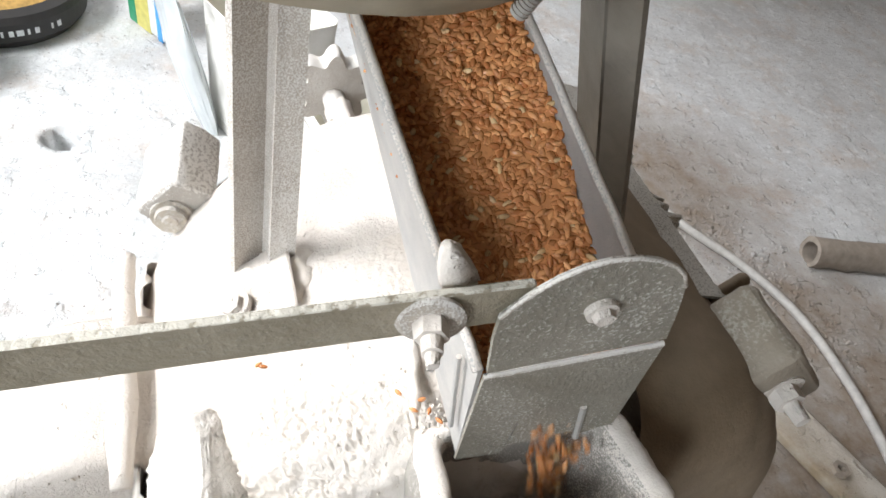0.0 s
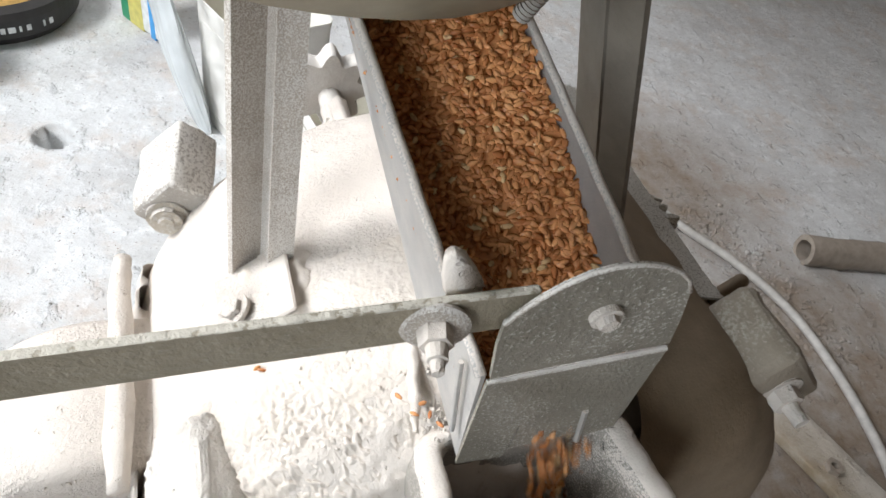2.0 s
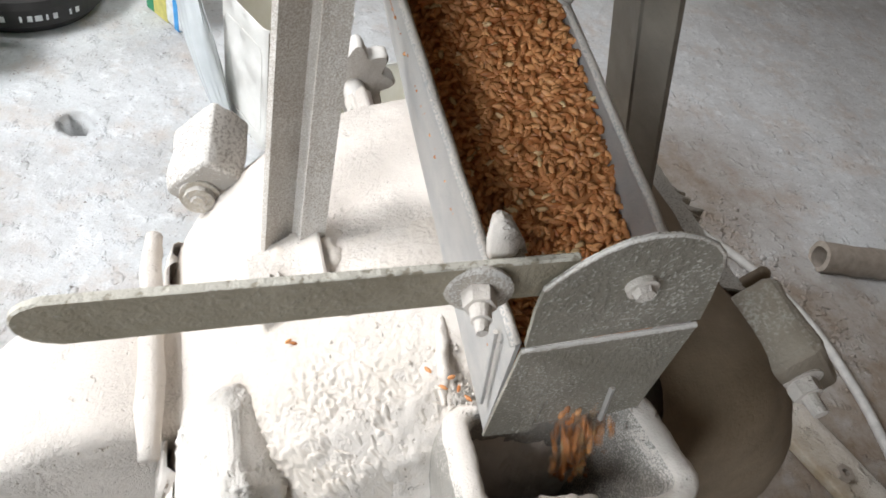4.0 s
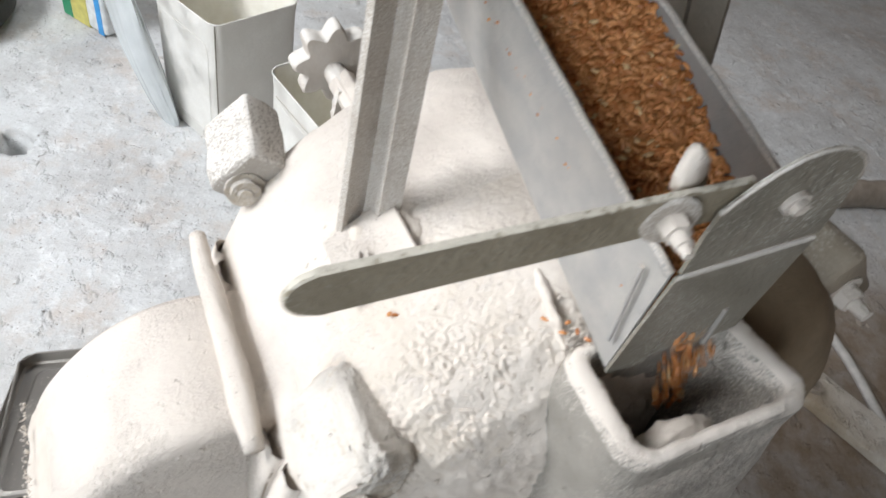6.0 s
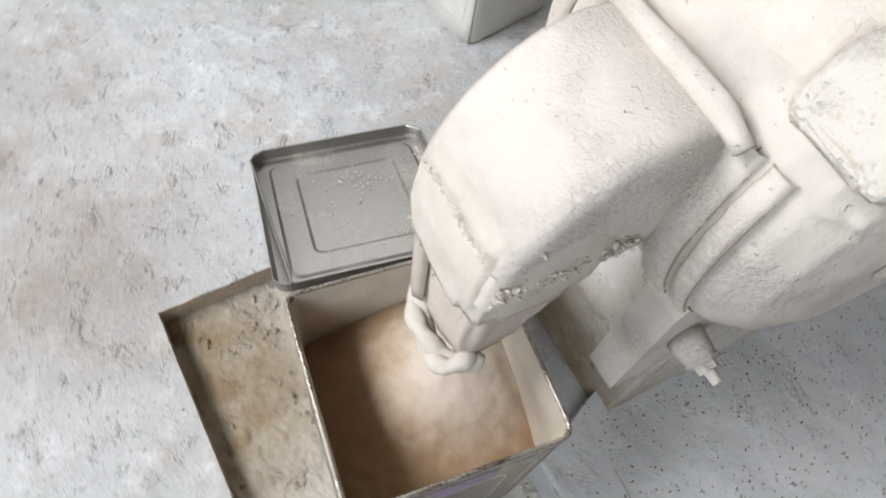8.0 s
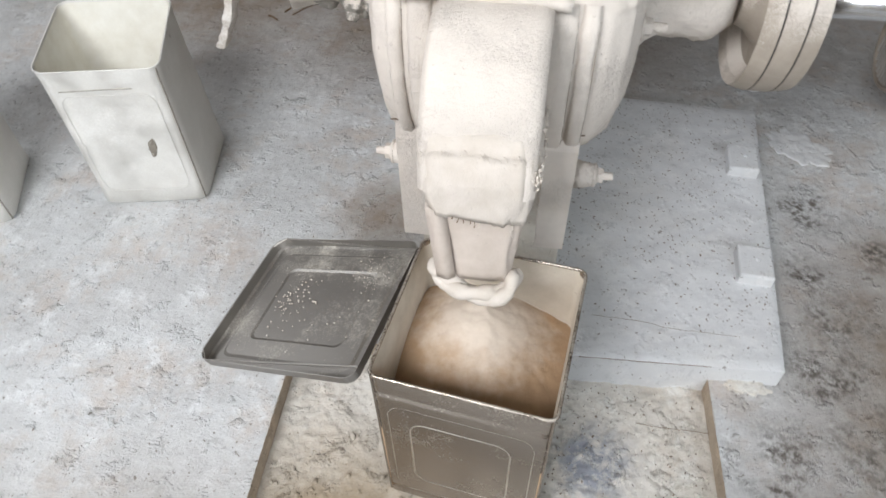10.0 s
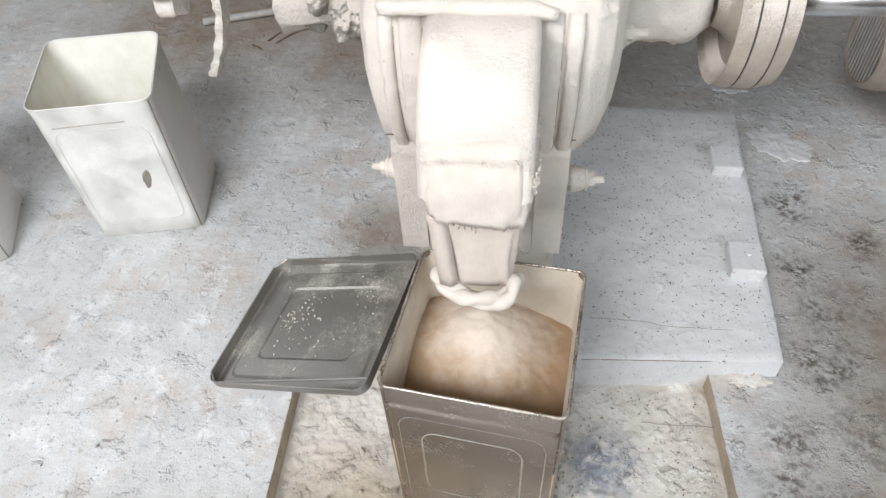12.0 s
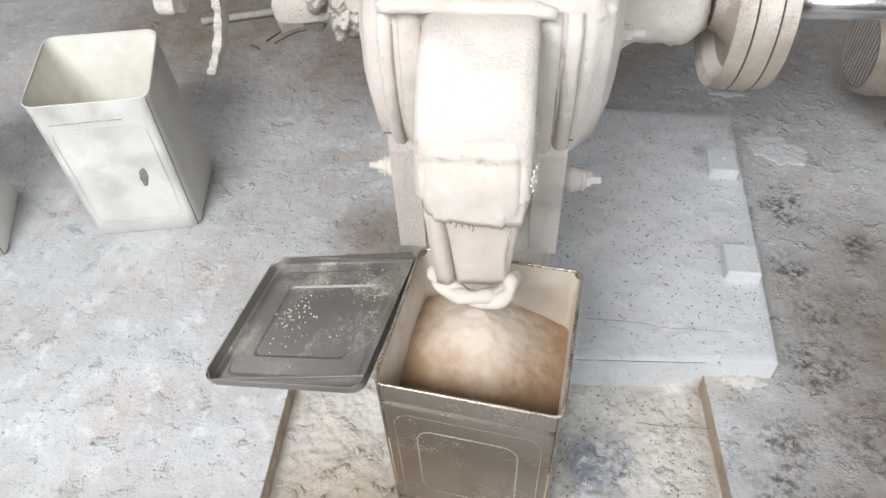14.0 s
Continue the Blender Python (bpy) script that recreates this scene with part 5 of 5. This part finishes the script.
def crumb_mesh(name, places, mat, seed):
    """Crumbs at (place, size), each a small uneven lump of its own."""
    r = random.Random(seed)
    bm = bmesh.new()
    bmesh.ops.create_icosphere(bm, subdivisions=1, radius=1.0)
    base = [v.co.copy() for v in bm.verts]
    index = {v: i for i, v in enumerate(bm.verts)}
    tris = [[index[v] for v in f.verts] for f in bm.faces]
    bm.free()
    verts, faces = [], []
    for p, size in places:
        o = len(verts)
        turn = Euler((r.uniform(0, 3), r.uniform(0, 3), r.uniform(0, 3))).to_matrix()
        k = Vector((r.uniform(0.7, 1.6), r.uniform(0.7, 1.3), r.uniform(0.5, 0.8))) * size
        for b in base:
            q = b * r.uniform(0.72, 1.2)
            verts.append(Vector(p) + turn @ Vector((q.x * k.x, q.y * k.y, q.z * k.z)))
        faces += [[o + i for i in f] for f in tris]
    me = bpy.data.meshes.new(name)
    me.from_pydata(verts, [], faces)
    me.polygons.foreach_set("use_smooth", [True] * len(me.polygons))
    me.materials.append(mat)
    return new(name, me)


CASING_EDGE = [(-0.2, 0.241), (0.062, 0.241), (0.085, 0.239), (0.112, 0.229), (0.136, 0.206), (0.152, 0.165)]


def casing_radius(u):
    for (u0, r0), (u1, r1) in zip(CASING_EDGE, CASING_EDGE[1:]):
        if u <= u1:
            return r0 + (r1 - r0) * (u - u0) / (u1 - u0)
    return CASING_EDGE[-1][1]


def build_cake():
    """The crumbly cake of flour on the casing's upper sunny side: lumps, pits and cracked edges."""
    nu, na = 190, 300
    verts, faces = [], []
    for j in range(na + 1):
        a = 26 + 62 * j / na
        for i in range(nu + 1):
            u = -0.02 + 0.168 * i / nu
            edge = min(1.0, min(i, nu - i) / 14, min(j, na - j) / 18)
            p = Vector((u, 0.24 * radians(a), 0.0))
            belt = 0.75 - abs(u - 0.118) / 0.06 - abs(a - 50) / 46 + 0.7 * noise.noise(p * 24)
            belt = max(0.14, min(1.0, belt + 0.32))
            lump = noise.noise(p * 215) + 0.7 * noise.noise(p * 400 + Vector((3, 1, 0)))
            step = max(-0.55, min(0.9, 2.2 * lump))
            pit = 1.0 if noise.noise(p * 150 + Vector((9, 4, 2))) > 0.47 else 0.0
            h = 0.0011 + 0.0026 * belt * step - 0.0026 * pit * belt + 0.0012 * noise.noise(p * 40)
            h = h * edge - 0.004 * (1 - edge)
            rr = casing_radius(u)
            q = on_rim(u, a, rr + h)
            verts.append(q.translation)
    for j in range(na):
        for i in range(nu):
            k = j * (nu + 1) + i
            faces.append((k, k + 1, k + nu + 2, k + nu + 1))
    me = bpy.data.meshes.new("flour_cake")
    me.from_pydata(verts, [], faces)
    me.polygons.foreach_set("use_smooth", [True] * len(me.polygons))
    me.materials.append(M_FLOUR)
    ob = new("flour_cake", me)
    ob.parent = mill
    ob["label"] = "crumbly cake of flour on the casing"


def build_clumps():
    """Crumbs and clods of flour lying on the mill's upper sides."""
    r = random.Random(12)
    places = []

    # a few grains of grit on the caked belt
    for _ in range(420):
        u, a = r.uniform(0.06, 0.15), r.uniform(34, 70)
        places.append((on_rim(u, a, casing_radius(u) + 0.0008).translation, abs(r.gauss(0, 0.0005)) + 0.0003))
    # loose clods further up
    for _ in range(90):
        u, a = r.gauss(0.05, 0.05), r.gauss(68, 12)
        if -0.12 < u < 0.10 and 45 < a < 96:
            places.append((on_rim(u, a, casing_radius(u)).translation, abs(r.gauss(0, 0.0008)) + 0.0005))
    # along the corner of the spout, round its lip and under it
    for _ in range(260):
        t = r.random()
        places.append((Vector((0.045 + r.gauss(0, 0.0018), -0.27 - 0.115 * t, 0.680 - 0.105 * t * t + r.gauss(0, 0.002))), abs(r.gauss(0, 0.0008)) + 0.0005))
    for _ in range(200):
        places.append((Vector((r.uniform(-0.074, 0.048), -0.3965 + r.gauss(0, 0.0012), 0.600 + r.gauss(0, 0.003))), abs(r.gauss(0, 0.0005)) + 0.0003))
    for _ in range(420):
        places.append((Vector((0.050 + r.gauss(0, 0.0022), r.uniform(-0.395, -0.268), 0.570 + r.gauss(0, 0.006))), abs(r.gauss(0, 0.0011)) + 0.0006))
    # at the feed box's rim and at the trough's foot
    for _ in range(260):
        places.append((Vector((0.122 + r.gauss(0, 0.004), r.uniform(-0.085, 0.02), 0.830 + r.gauss(0, 0.002))), abs(r.gauss(0, 0.0006)) + 0.0004))
    for _ in range(120):
        a = r.uniform(66, 100)
        places.append((on_rim(0.088 + r.gauss(0, 0.008), a, 0.2385).translation, abs(r.gauss(0, 0.0006)) + 0.0004))
    ob = crumb_mesh("flour_crumbs", places, M_FLOUR, 3)
    ob.matrix_basis = MILL
    tagged(ob, "crumbs and clods of flour lying on the mill", "flour", kind="stuff")
    # crumbs on the pit's floor and along the plinth's foot
    places = []
    for _ in range(1500):
        p = Vector((r.uniform(-0.735, -0.012), r.uniform(-0.39, -0.012), 0))
        if noise.noise(p * 14) + (0.25 if p.x > -0.30 and p.y < -0.10 else 0.0) > 0.12:
            p = PIT @ p
            places.append((Vector((p.x, p.y, -0.038)), abs(r.gauss(0, 0.0022)) + 0.0008))
    tagged(crumb_mesh("flour_crumbs", places, M_PIT, 5), "crumbs of trodden flour on the pit's floor", "flour", kind="stuff")


build_cake()
build_clumps()

# a dark stain and a scored line on the pale tin
bm = bmesh.new()
bmesh.ops.create_icosphere(bm, subdivisions=3, radius=1.0, matrix=pose(0.045, -0.1165, 0.155, 0, 12, 0) @ Matrix.Diagonal((0.008, 0.0012, 0.024, 1)))
roughen(bm, 0.004, 60)
stain = part("stain", bm, M_IRON, pale_tin, "dark stain on the tin's side", smooth=True)
bm = tube([(-0.085, -0.1188, 0.300), (0.0, -0.1186, 0.302), (0.055, -0.1188, 0.302)], 0.0010, 6)
part("scored_line", bm, M_IRON, pale_tin)


def build_flecks():
    """Bran and stray grain scattered over floor, plinth and pit."""
    r = random.Random(31)
    poses = []
    for _ in range(1500):
        where = r.random()
        if where < 0.45:
            x, y = r.uniform(0.16, 0.58), r.uniform(0.36, 1.05)
            z = 0.0475
        elif where < 0.58:
            p = PIT @ Vector((r.uniform(-0.30, -0.02), r.uniform(-0.38, -0.02), 0))
            x, y, z = p.x, p.y, -0.037
        else:
            x, y = r.uniform(-1.4, 1.1), r.uniform(-0.6, 1.3)
            q = PIT.inverted() @ Vector((x, y, 0))
            if -0.76 < q.x < 0.01 and -0.42 < q.y < 0.01 or (0.1 < x < 0.62 and 0.25 < y < 1.1):
                continue
            z = 0.0005
        k = r.uniform(0.35, 0.8)
        poses.append(Matrix.LocRotScale((x, y, z), Euler((radians(90), 0, radians(r.uniform(0, 360)))), (k, k * 0.4, k * r.uniform(0.5, 1.1))))
    me = grain_mesh("bran_flecks", poses)
    me.materials.clear()
    me.materials.append(M_BRAN)
    tagged(new("bran_flecks", me), "dark flecks of bran scattered over the floor", "bran", kind="stuff")


build_flecks()


def build_rubble():
    """Crumbled flour crust on the floor behind the mill."""
    r = random.Random(77)
    bm = bmesh.new()
    for _ in range(900):
        t = r.random()
        p = Vector((-0.92 + 0.62 * t + r.gauss(0, 0.06), 1.50 + 0.20 * t + abs(r.gauss(0, 0.09)), 0.0))
        k, size = len(bm.verts), abs(r.gauss(0, 0.0026)) + 0.0012
        bmesh.ops.create_icosphere(bm, subdivisions=1, radius=1.0, matrix=Matrix.Translation(p) @ pose(0, 0, 0, 0, 0, r.uniform(0, 180)) @ Matrix.Diagonal((size * 1.4, size, size * 0.6, 1)))
        bm.verts.ensure_lookup_table()
        for v in bm.verts[k:]:
            v.co += size * 0.5 * noise.noise_vector(v.co * 0.6 / size)
    tagged(mesh_object("crumbled_crust", bm, M_FLOOR), "crumbled crust of flour and grit on the floor", "rubble", kind="stuff")


build_rubble()

# ---- loose things round the mill ----


def build_pads():
    """Two mortar pads on the plinth."""
    first = None
    for (x, y) in ((0.522, 0.874), (0.545, 0.569)):
        if first is None:
            bm = bmesh.new()
            box(bm, 0.064, 0.080, 0.030, pose(0, 0, 0.012), 0.004, 2)
            cyl(bm, 0.005, 0.004, 0.004, pose(0.004, 0.004, 0.0285), 10)
            first = mesh_object("mounting_pad", bm, M_PLINTH)
            first.matrix_basis = pose(x, y, 0.043, 0, 0, 4)
            tagged(first, "flour-dusted square mounting pad on the plinth", "pad", "mounting pads")
        else:
            copy_thing(first, pose(x, y, 0.043, 0, 0, 4))


def build_crusts():
    """Thin crusts of flour and a broken lip of concrete on the floor."""
    r = random.Random(19)
    def slab(name, cx, cy, rx, ry, turn, z, high, mat, label, category):
        bm = bmesh.new()
        n, rings = 72, 9
        m = pose(cx, cy, z, 0, 0, turn)
        grid = []
        off = r.uniform(0, 50)
        for j in range(rings + 2):
            row = []
            f = min(1.0, j / rings)
            for k in range(n):
                a = 2 * math.pi * k / n
                e = 1 + 0.35 * noise.noise(Vector((math.cos(a) * 1.6 + off, math.sin(a) * 1.6, 0))) + 0.28 * noise.noise(Vector((math.cos(a) * 5, math.sin(a) * 5 + off, 0)))
                p = Vector((rx * e * f * math.cos(a), ry * e * f * math.sin(a), 0))
                p.z = (high * (0.75 + 0.7 * noise.noise(Vector((p.x * 48, p.y * 48, off)))) if j <= rings - 1 else high * 0.5) if j <= rings else -0.004
                row.append(bm.verts.new(m @ p))
            grid.append(row)
        for p, q in zip(grid, grid[1:]):
            for k in range(n):
                bm.faces.new((p[k], p[(k + 1) % n], q[(k + 1) % n], q[k]))
        bmesh.ops.remove_doubles(bm, verts=bm.verts, dist=1e-5)
        tagged(mesh_object(name, bm, mat, smooth=40), label, category)
    slab("flour_crust", 0.668, 1.035, 0.075, 0.055, -30, 0, 0.004, M_PLINTH, "flat flaking crust of flour on the floor", "crust")
    slab("flour_crust", 0.565, 1.265, 0.045, 0.022, 10, 0, 0.004, M_PLINTH, "small flaking crust of flour on the floor", "crust")
    slab("flour_crust", 0.20, 1.12, 0.02, 0.03, 0, 0, 0.008, M_PLINTH, "small lump of flour crust beside the plinth", "crust")
    slab("broken_concrete", 0.548, 0.330, 0.036, 0.016, 8, 0, 0.005, M_PIT, "broken lip of concrete at the plinth's corner", "concrete")
    # cracks in plinth, pit and floor
    def crack(keys, rad, label):
        bm = tube([p + Vector((0, 0.0016 * noise.noise(p * 70), 0)) for p in curve_points(keys, 10)], rad, 5)
        tagged(mesh_object("crack", bm, M_BRAN), label, "crack")
    crack([(0.263, 0.377, 0.047), (0.33, 0.384, 0.0475), (0.36, 0.387, 0.047), (0.399, 0.384, 0.0475), (0.46, 0.392, 0.047), (0.518, 0.399, 0.047)], 0.0004, "fine dark crack across the plinth")
    crack([(0.374, 0.229, -0.037), (0.437, 0.235, -0.037), (0.498, 0.245, -0.037)], 0.0006, "dark crack across the pit's floor")
    crack([(0.255, 0.286, 0.041), (0.36, 0.305, 0.041), (0.48, 0.327, 0.041)], 0.0008, "dark crack along the plinth's edge")
    crack([(-0.80, 1.30, 0.0), (-0.775, 1.37, 0.0), (-0.75, 1.41, 0.0)], 0.003, "dark crack in the floor")
    crack([(-0.84, 1.27, 0.0), (-0.823, 1.265, 0.0), (-0.80, 1.25, 0.0)], 0.003, "dark crack in the floor")
    crack([(-0.77, 1.29, 0.0), (-0.735, 1.36, 0.0), (-0.70, 1.39, 0.0)], 0.002, "fine crack in the floor")


build_crusts()


def build_motor():
    m = pose(0.772, 1.06, 0.262, 0, 0, 8)
    ob = thing("electric_motor", m, "dusty electric motor with a slotted fan cover", "motor")
    bm = lathe([(0.0, 0.0), (0.0, 0.02), (-0.004, 0.076), (-0.010, 0.078), (-0.010, 0.084), (0.004, 0.092), (0.02, 0.096), (0.10, 0.098), (0.10, 0.112), (0.38, 0.112), (0.38, 0.09), (0.42, 0.03), (0.42, 0)], Matrix(), 64)
    part("housing", bm, M_MOTOR, ob)
    for k in range(11):
        y = -0.063 + 0.0126 * k
        half = math.sqrt(0.0755**2 - y * y)
        bm = bmesh.new()
        box(bm, 0.003, 0.0055, 2 * half, pose(-0.0065, y, 0), 0.001, 1)
        part("grille_bar", bm, M_TROUGH, ob)
    bm = bmesh.new()
    box(bm, 0.20, 0.16, 0.17, pose(0.28, 0.02, -0.178), 0.004)
    part("base", bm, M_MOTOR, ob)


def build_tub():
    m = pose(-1.63, -0.40, 0.0)
    ob = thing("rubber_tub", m, "black rubber tub holding golden material", "tub")
    prof = [(0.0, 0.0), (0.0, 0.21), (0.03, 0.235), (0.08, 0.24), (0.10, 0.235), (0.105, 0.20), (0.09, 0.195), (0.03, 0.19), (0.03, 0.0)]
    bm = lathe(prof, pose(0, 0, 0, 0, -90, 0), 72)
    tub = part("wall", bm, M_BLACK, ob, smooth=False)
    for k in range(26):
        a = radians(-75 + 5.2 * k)
        bm = bmesh.new()
        box(bm, 0.001, 0.006 + 0.006 * ((k * 7) % 3), 0.016, pose(0.2385 * math.cos(a), 0.2385 * math.sin(a), 0.055, 0, 0, math.degrees(a)))
        if k % 6 != 5:
            part("marking", bm, M_WHITE, tub)
        else:
            bm.free()
    bm = bmesh.new()
    bmesh.ops.create_icosphere(bm, subdivisions=4, radius=1.0, matrix=pose(0, 0, 0.06) @ Matrix.Diagonal((0.19, 0.19, 0.06, 1)))
    roughen(bm, 0.02, 20)
    heap = mesh_object("golden_heap", bm, M_GOLD, smooth=True)
    heap.matrix_basis = m
    tagged(heap, "golden heap of material in the black tub", "heap")


def build_packet():
    ob = thing("printed_packet", pose(-1.60, 0.03, 0.0, 0, 0, 40), "printed plastic packet in blue, white and yellow", "packet")
    for nm, mat, x0, x1, th in (("body", M_WHITE, -0.09, 0.09, 0.06), ("stripe", M_BLUE, 0.055, 0.078, 0.063), ("panel", M_YELLOW, -0.05, 0.02, 0.062), ("panel", M_GREEN, -0.09, -0.05, 0.0615)):
        bm = bmesh.new()
        box(bm, x1 - x0, th, 0.27, pose((x0 + x1) / 2, 0, 0.136), 0.012 if nm == "body" else 0.002, 3)
        part(nm, bm, mat, ob)


def build_north_side():
    # cable, pipe stub and ragged rubber flap on the shaded side
    pts = curve_points([(-1.05, 1.36, 0.012), (-0.809, 1.481, 0.012), (-0.663, 1.589, 0.014), (-0.50, 1.672, 0.012), (-0.32, 1.694, 0.012), (-0.117, 1.679, 0.012), (0.3, 1.60, 0.012), (0.9, 1.75, 0.012)], 10)
    tagged(mesh_object("cable", tube(pts, 0.0115, 10), M_CABLE, smooth=True), "pale cable lying on the floor beside the mill", "cable")
    bm = bmesh.new()
    lathe(densify([(0.0, 0.030), (0.0, 0.043), (0.6, 0.043), (0.6, 0.030), (0.0, 0.030)], 0.02), pose(-0.690, 1.83, 0.030, 0, 0, 84), 32, bm)
    roughen(bm, 0.004, 24, False, 4)
    tagged(mesh_object("pipe", bm, M_MOTOR, smooth=40), "dusty grey pipe lying on the floor", "pipe")
    rows = []
    for k in range(121):
        t = k / 120
        u = -0.21 + 0.27 * t
        rag = 0.016 * noise.fractal(Vector((u * 23, 3.3, 1.7)), 0.5, 2.3, 5) - 0.004
        row = []
        for j in range(5):
            a = radians(122 + 10 * j / 4)
            rad = 0.262 + 0.020 * j / 4 + (rag if j == 4 else 0)
            row.append(MILL @ Vector((u, -rad * math.cos(a), AXIS + rad * math.sin(a))))
        rows.append(row)
    tagged(mesh_object("rubber_flap", sheet(rows, 0.0025), M_STEEL), "ragged torn rubber flap along the mill's casing", "flap")


def build_bag():
    """A crumpled milky plastic bag leaning on the tin."""
    along, out = Vector((0.857, 0.515, 0)), Vector((0.515, -0.857, 0))
    bm = bmesh.new()
    rings = []
    for j in range(25):
        t = j / 24
        c = Vector((-1.135, 0.212, 0.0)).lerp(Vector((-1.215, 0.118, 0.34)), t)
        wide, deep = 0.040 + 0.035 * math.sqrt(t), 0.026 * (0.4 + 0.6 * math.sin(math.pi * min(1.0, t * 0.9 + 0.08)))
        ring = []
        for k in range(56):
            a = 2 * math.pi * k / 56
            p = Vector((math.cos(a), math.sin(a), t * 3))
            fold = 1 + 0.16 * noise.noise(Vector((p.x * 3.2, p.y * 3.2, t * 1.6))) + 0.12 * abs(noise.noise(Vector((p.x * 6, p.y * 6, t * 3 + 5))))
            ring.append(bm.verts.new(c + (along * wide * math.cos(a) + out * deep * math.sin(a)) * fold + Vector((0, 0, 0.01 * t * noise.noise(p * 2)))))
        rings.append(ring)
    for a, b in zip(rings, rings[1:]):
        for k in range(56):
            bm.faces.new((a[k], a[(k + 1) % 56], b[(k + 1) % 56], b[k]))
    bm.faces.new(rings[0][::-1])
    bm.faces.new(rings[-1])
    tagged(mesh_object("plastic_bag", bm, M_PLASTIC, smooth=50), "crumpled milky plastic bag leaning against a square tin", "bag")


def build_batten():
    """A floury board with a nut on it, lying in the mill's shade."""
    m = pose(-0.06, 1.535, 0.0, 0, 0, 24)
    ob = thing("floor_board", m, "dusty wooden board with a rusty nut on the floor", "board")
    bm = bmesh.new()
    box(bm, 0.42, 0.11, 0.024, pose(0, 0, 0.012), 0.004, 2)
    roughen(subdivide(bm, 4), 0.0016, 40)
    part("plank", bm, M_PIT, ob, smooth=40)
    bm = lathe([(0.0, 0.009), (0.0, 0.019), (0.012, 0.019), (0.012, 0.009), (0.0, 0.009)], pose(-0.02, -0.012, 0.0235, 0, -90, 0), 6)
    part("nut", bm, M_MOTOR, ob, "rusty hex nut")


def build_fringe():
    """Dusty cobweb hanging from the hopper's mouth over the wheat."""
    rows = []
    for k in range(61):
        t = k / 60
        p = Vector((0.062 + 0.010 * math.sin(t * 3.0), 0.420 + 0.090 * t, 1.036))
        hang = 0.010 + 0.010 * abs(noise.fractal(Vector((t * 7, 2.0, 0)), 0.6, 2.1, 4))
        rows.append([p + Vector((0.003 * noise.noise(Vector((t * 9, j, 0))), 0, -hang * j / 3)) for j in range(4)])
    tagged(mesh_object("cobweb", sheet(rows, 0.0008), M_STRUT, smooth=True), "dusty torn cobweb hanging from the hopper's mouth", "cobweb")


def build_green_pot():
    prof = [(0.0, 0.0), (0.0, 0.07), (0.02, 0.085), (0.12, 0.10), (0.20, 0.095), (0.24, 0.06), (0.26, 0.045), (0.26, 0.0)]
    ob = mesh_object("plastic_pot", lathe(densify(prof, 0.02), pose(0, 0, 0, 0, -90, 0), 40), M_GREEN, smooth=True)
    ob.matrix_basis = pose(-1.26, -0.47, 0.002)
    tagged(ob, "green plastic pot standing on the floor", "pot")


build_green_pot()
build_bag()
build_batten()
build_fringe()
build_pads()
build_motor()
build_tub()
build_packet()
build_north_side()


def motions():
    along = TROUGH
    walk(flow, [(0.0, along), (2.0, along @ pose(0.004, 0, 0)), (7.0, along @ pose(0.009, 0, -0.0003)), (14.0, along @ pose(0.0125, 0, -0.0005))])
    for k, ob in enumerate(drops):
        lane = TROUGH @ Vector((-0.003 + 0.003 * (k % 3), 0.0500, -0.086))
        rows = []
        for f in range(421):
            step = (f + k) % 4
            drop = (0.0, 0.024, 0.048, 0.072)[step]
            rows.append((f / 30, pose(lane.x + 0.05 * drop, lane.y + 0.34 * drop + 0.002 * (k % 2), lane.z - drop, 0, 0, 7 + 180 * (k % 2) + 3 * k)))
        walk(ob, rows)


motions()
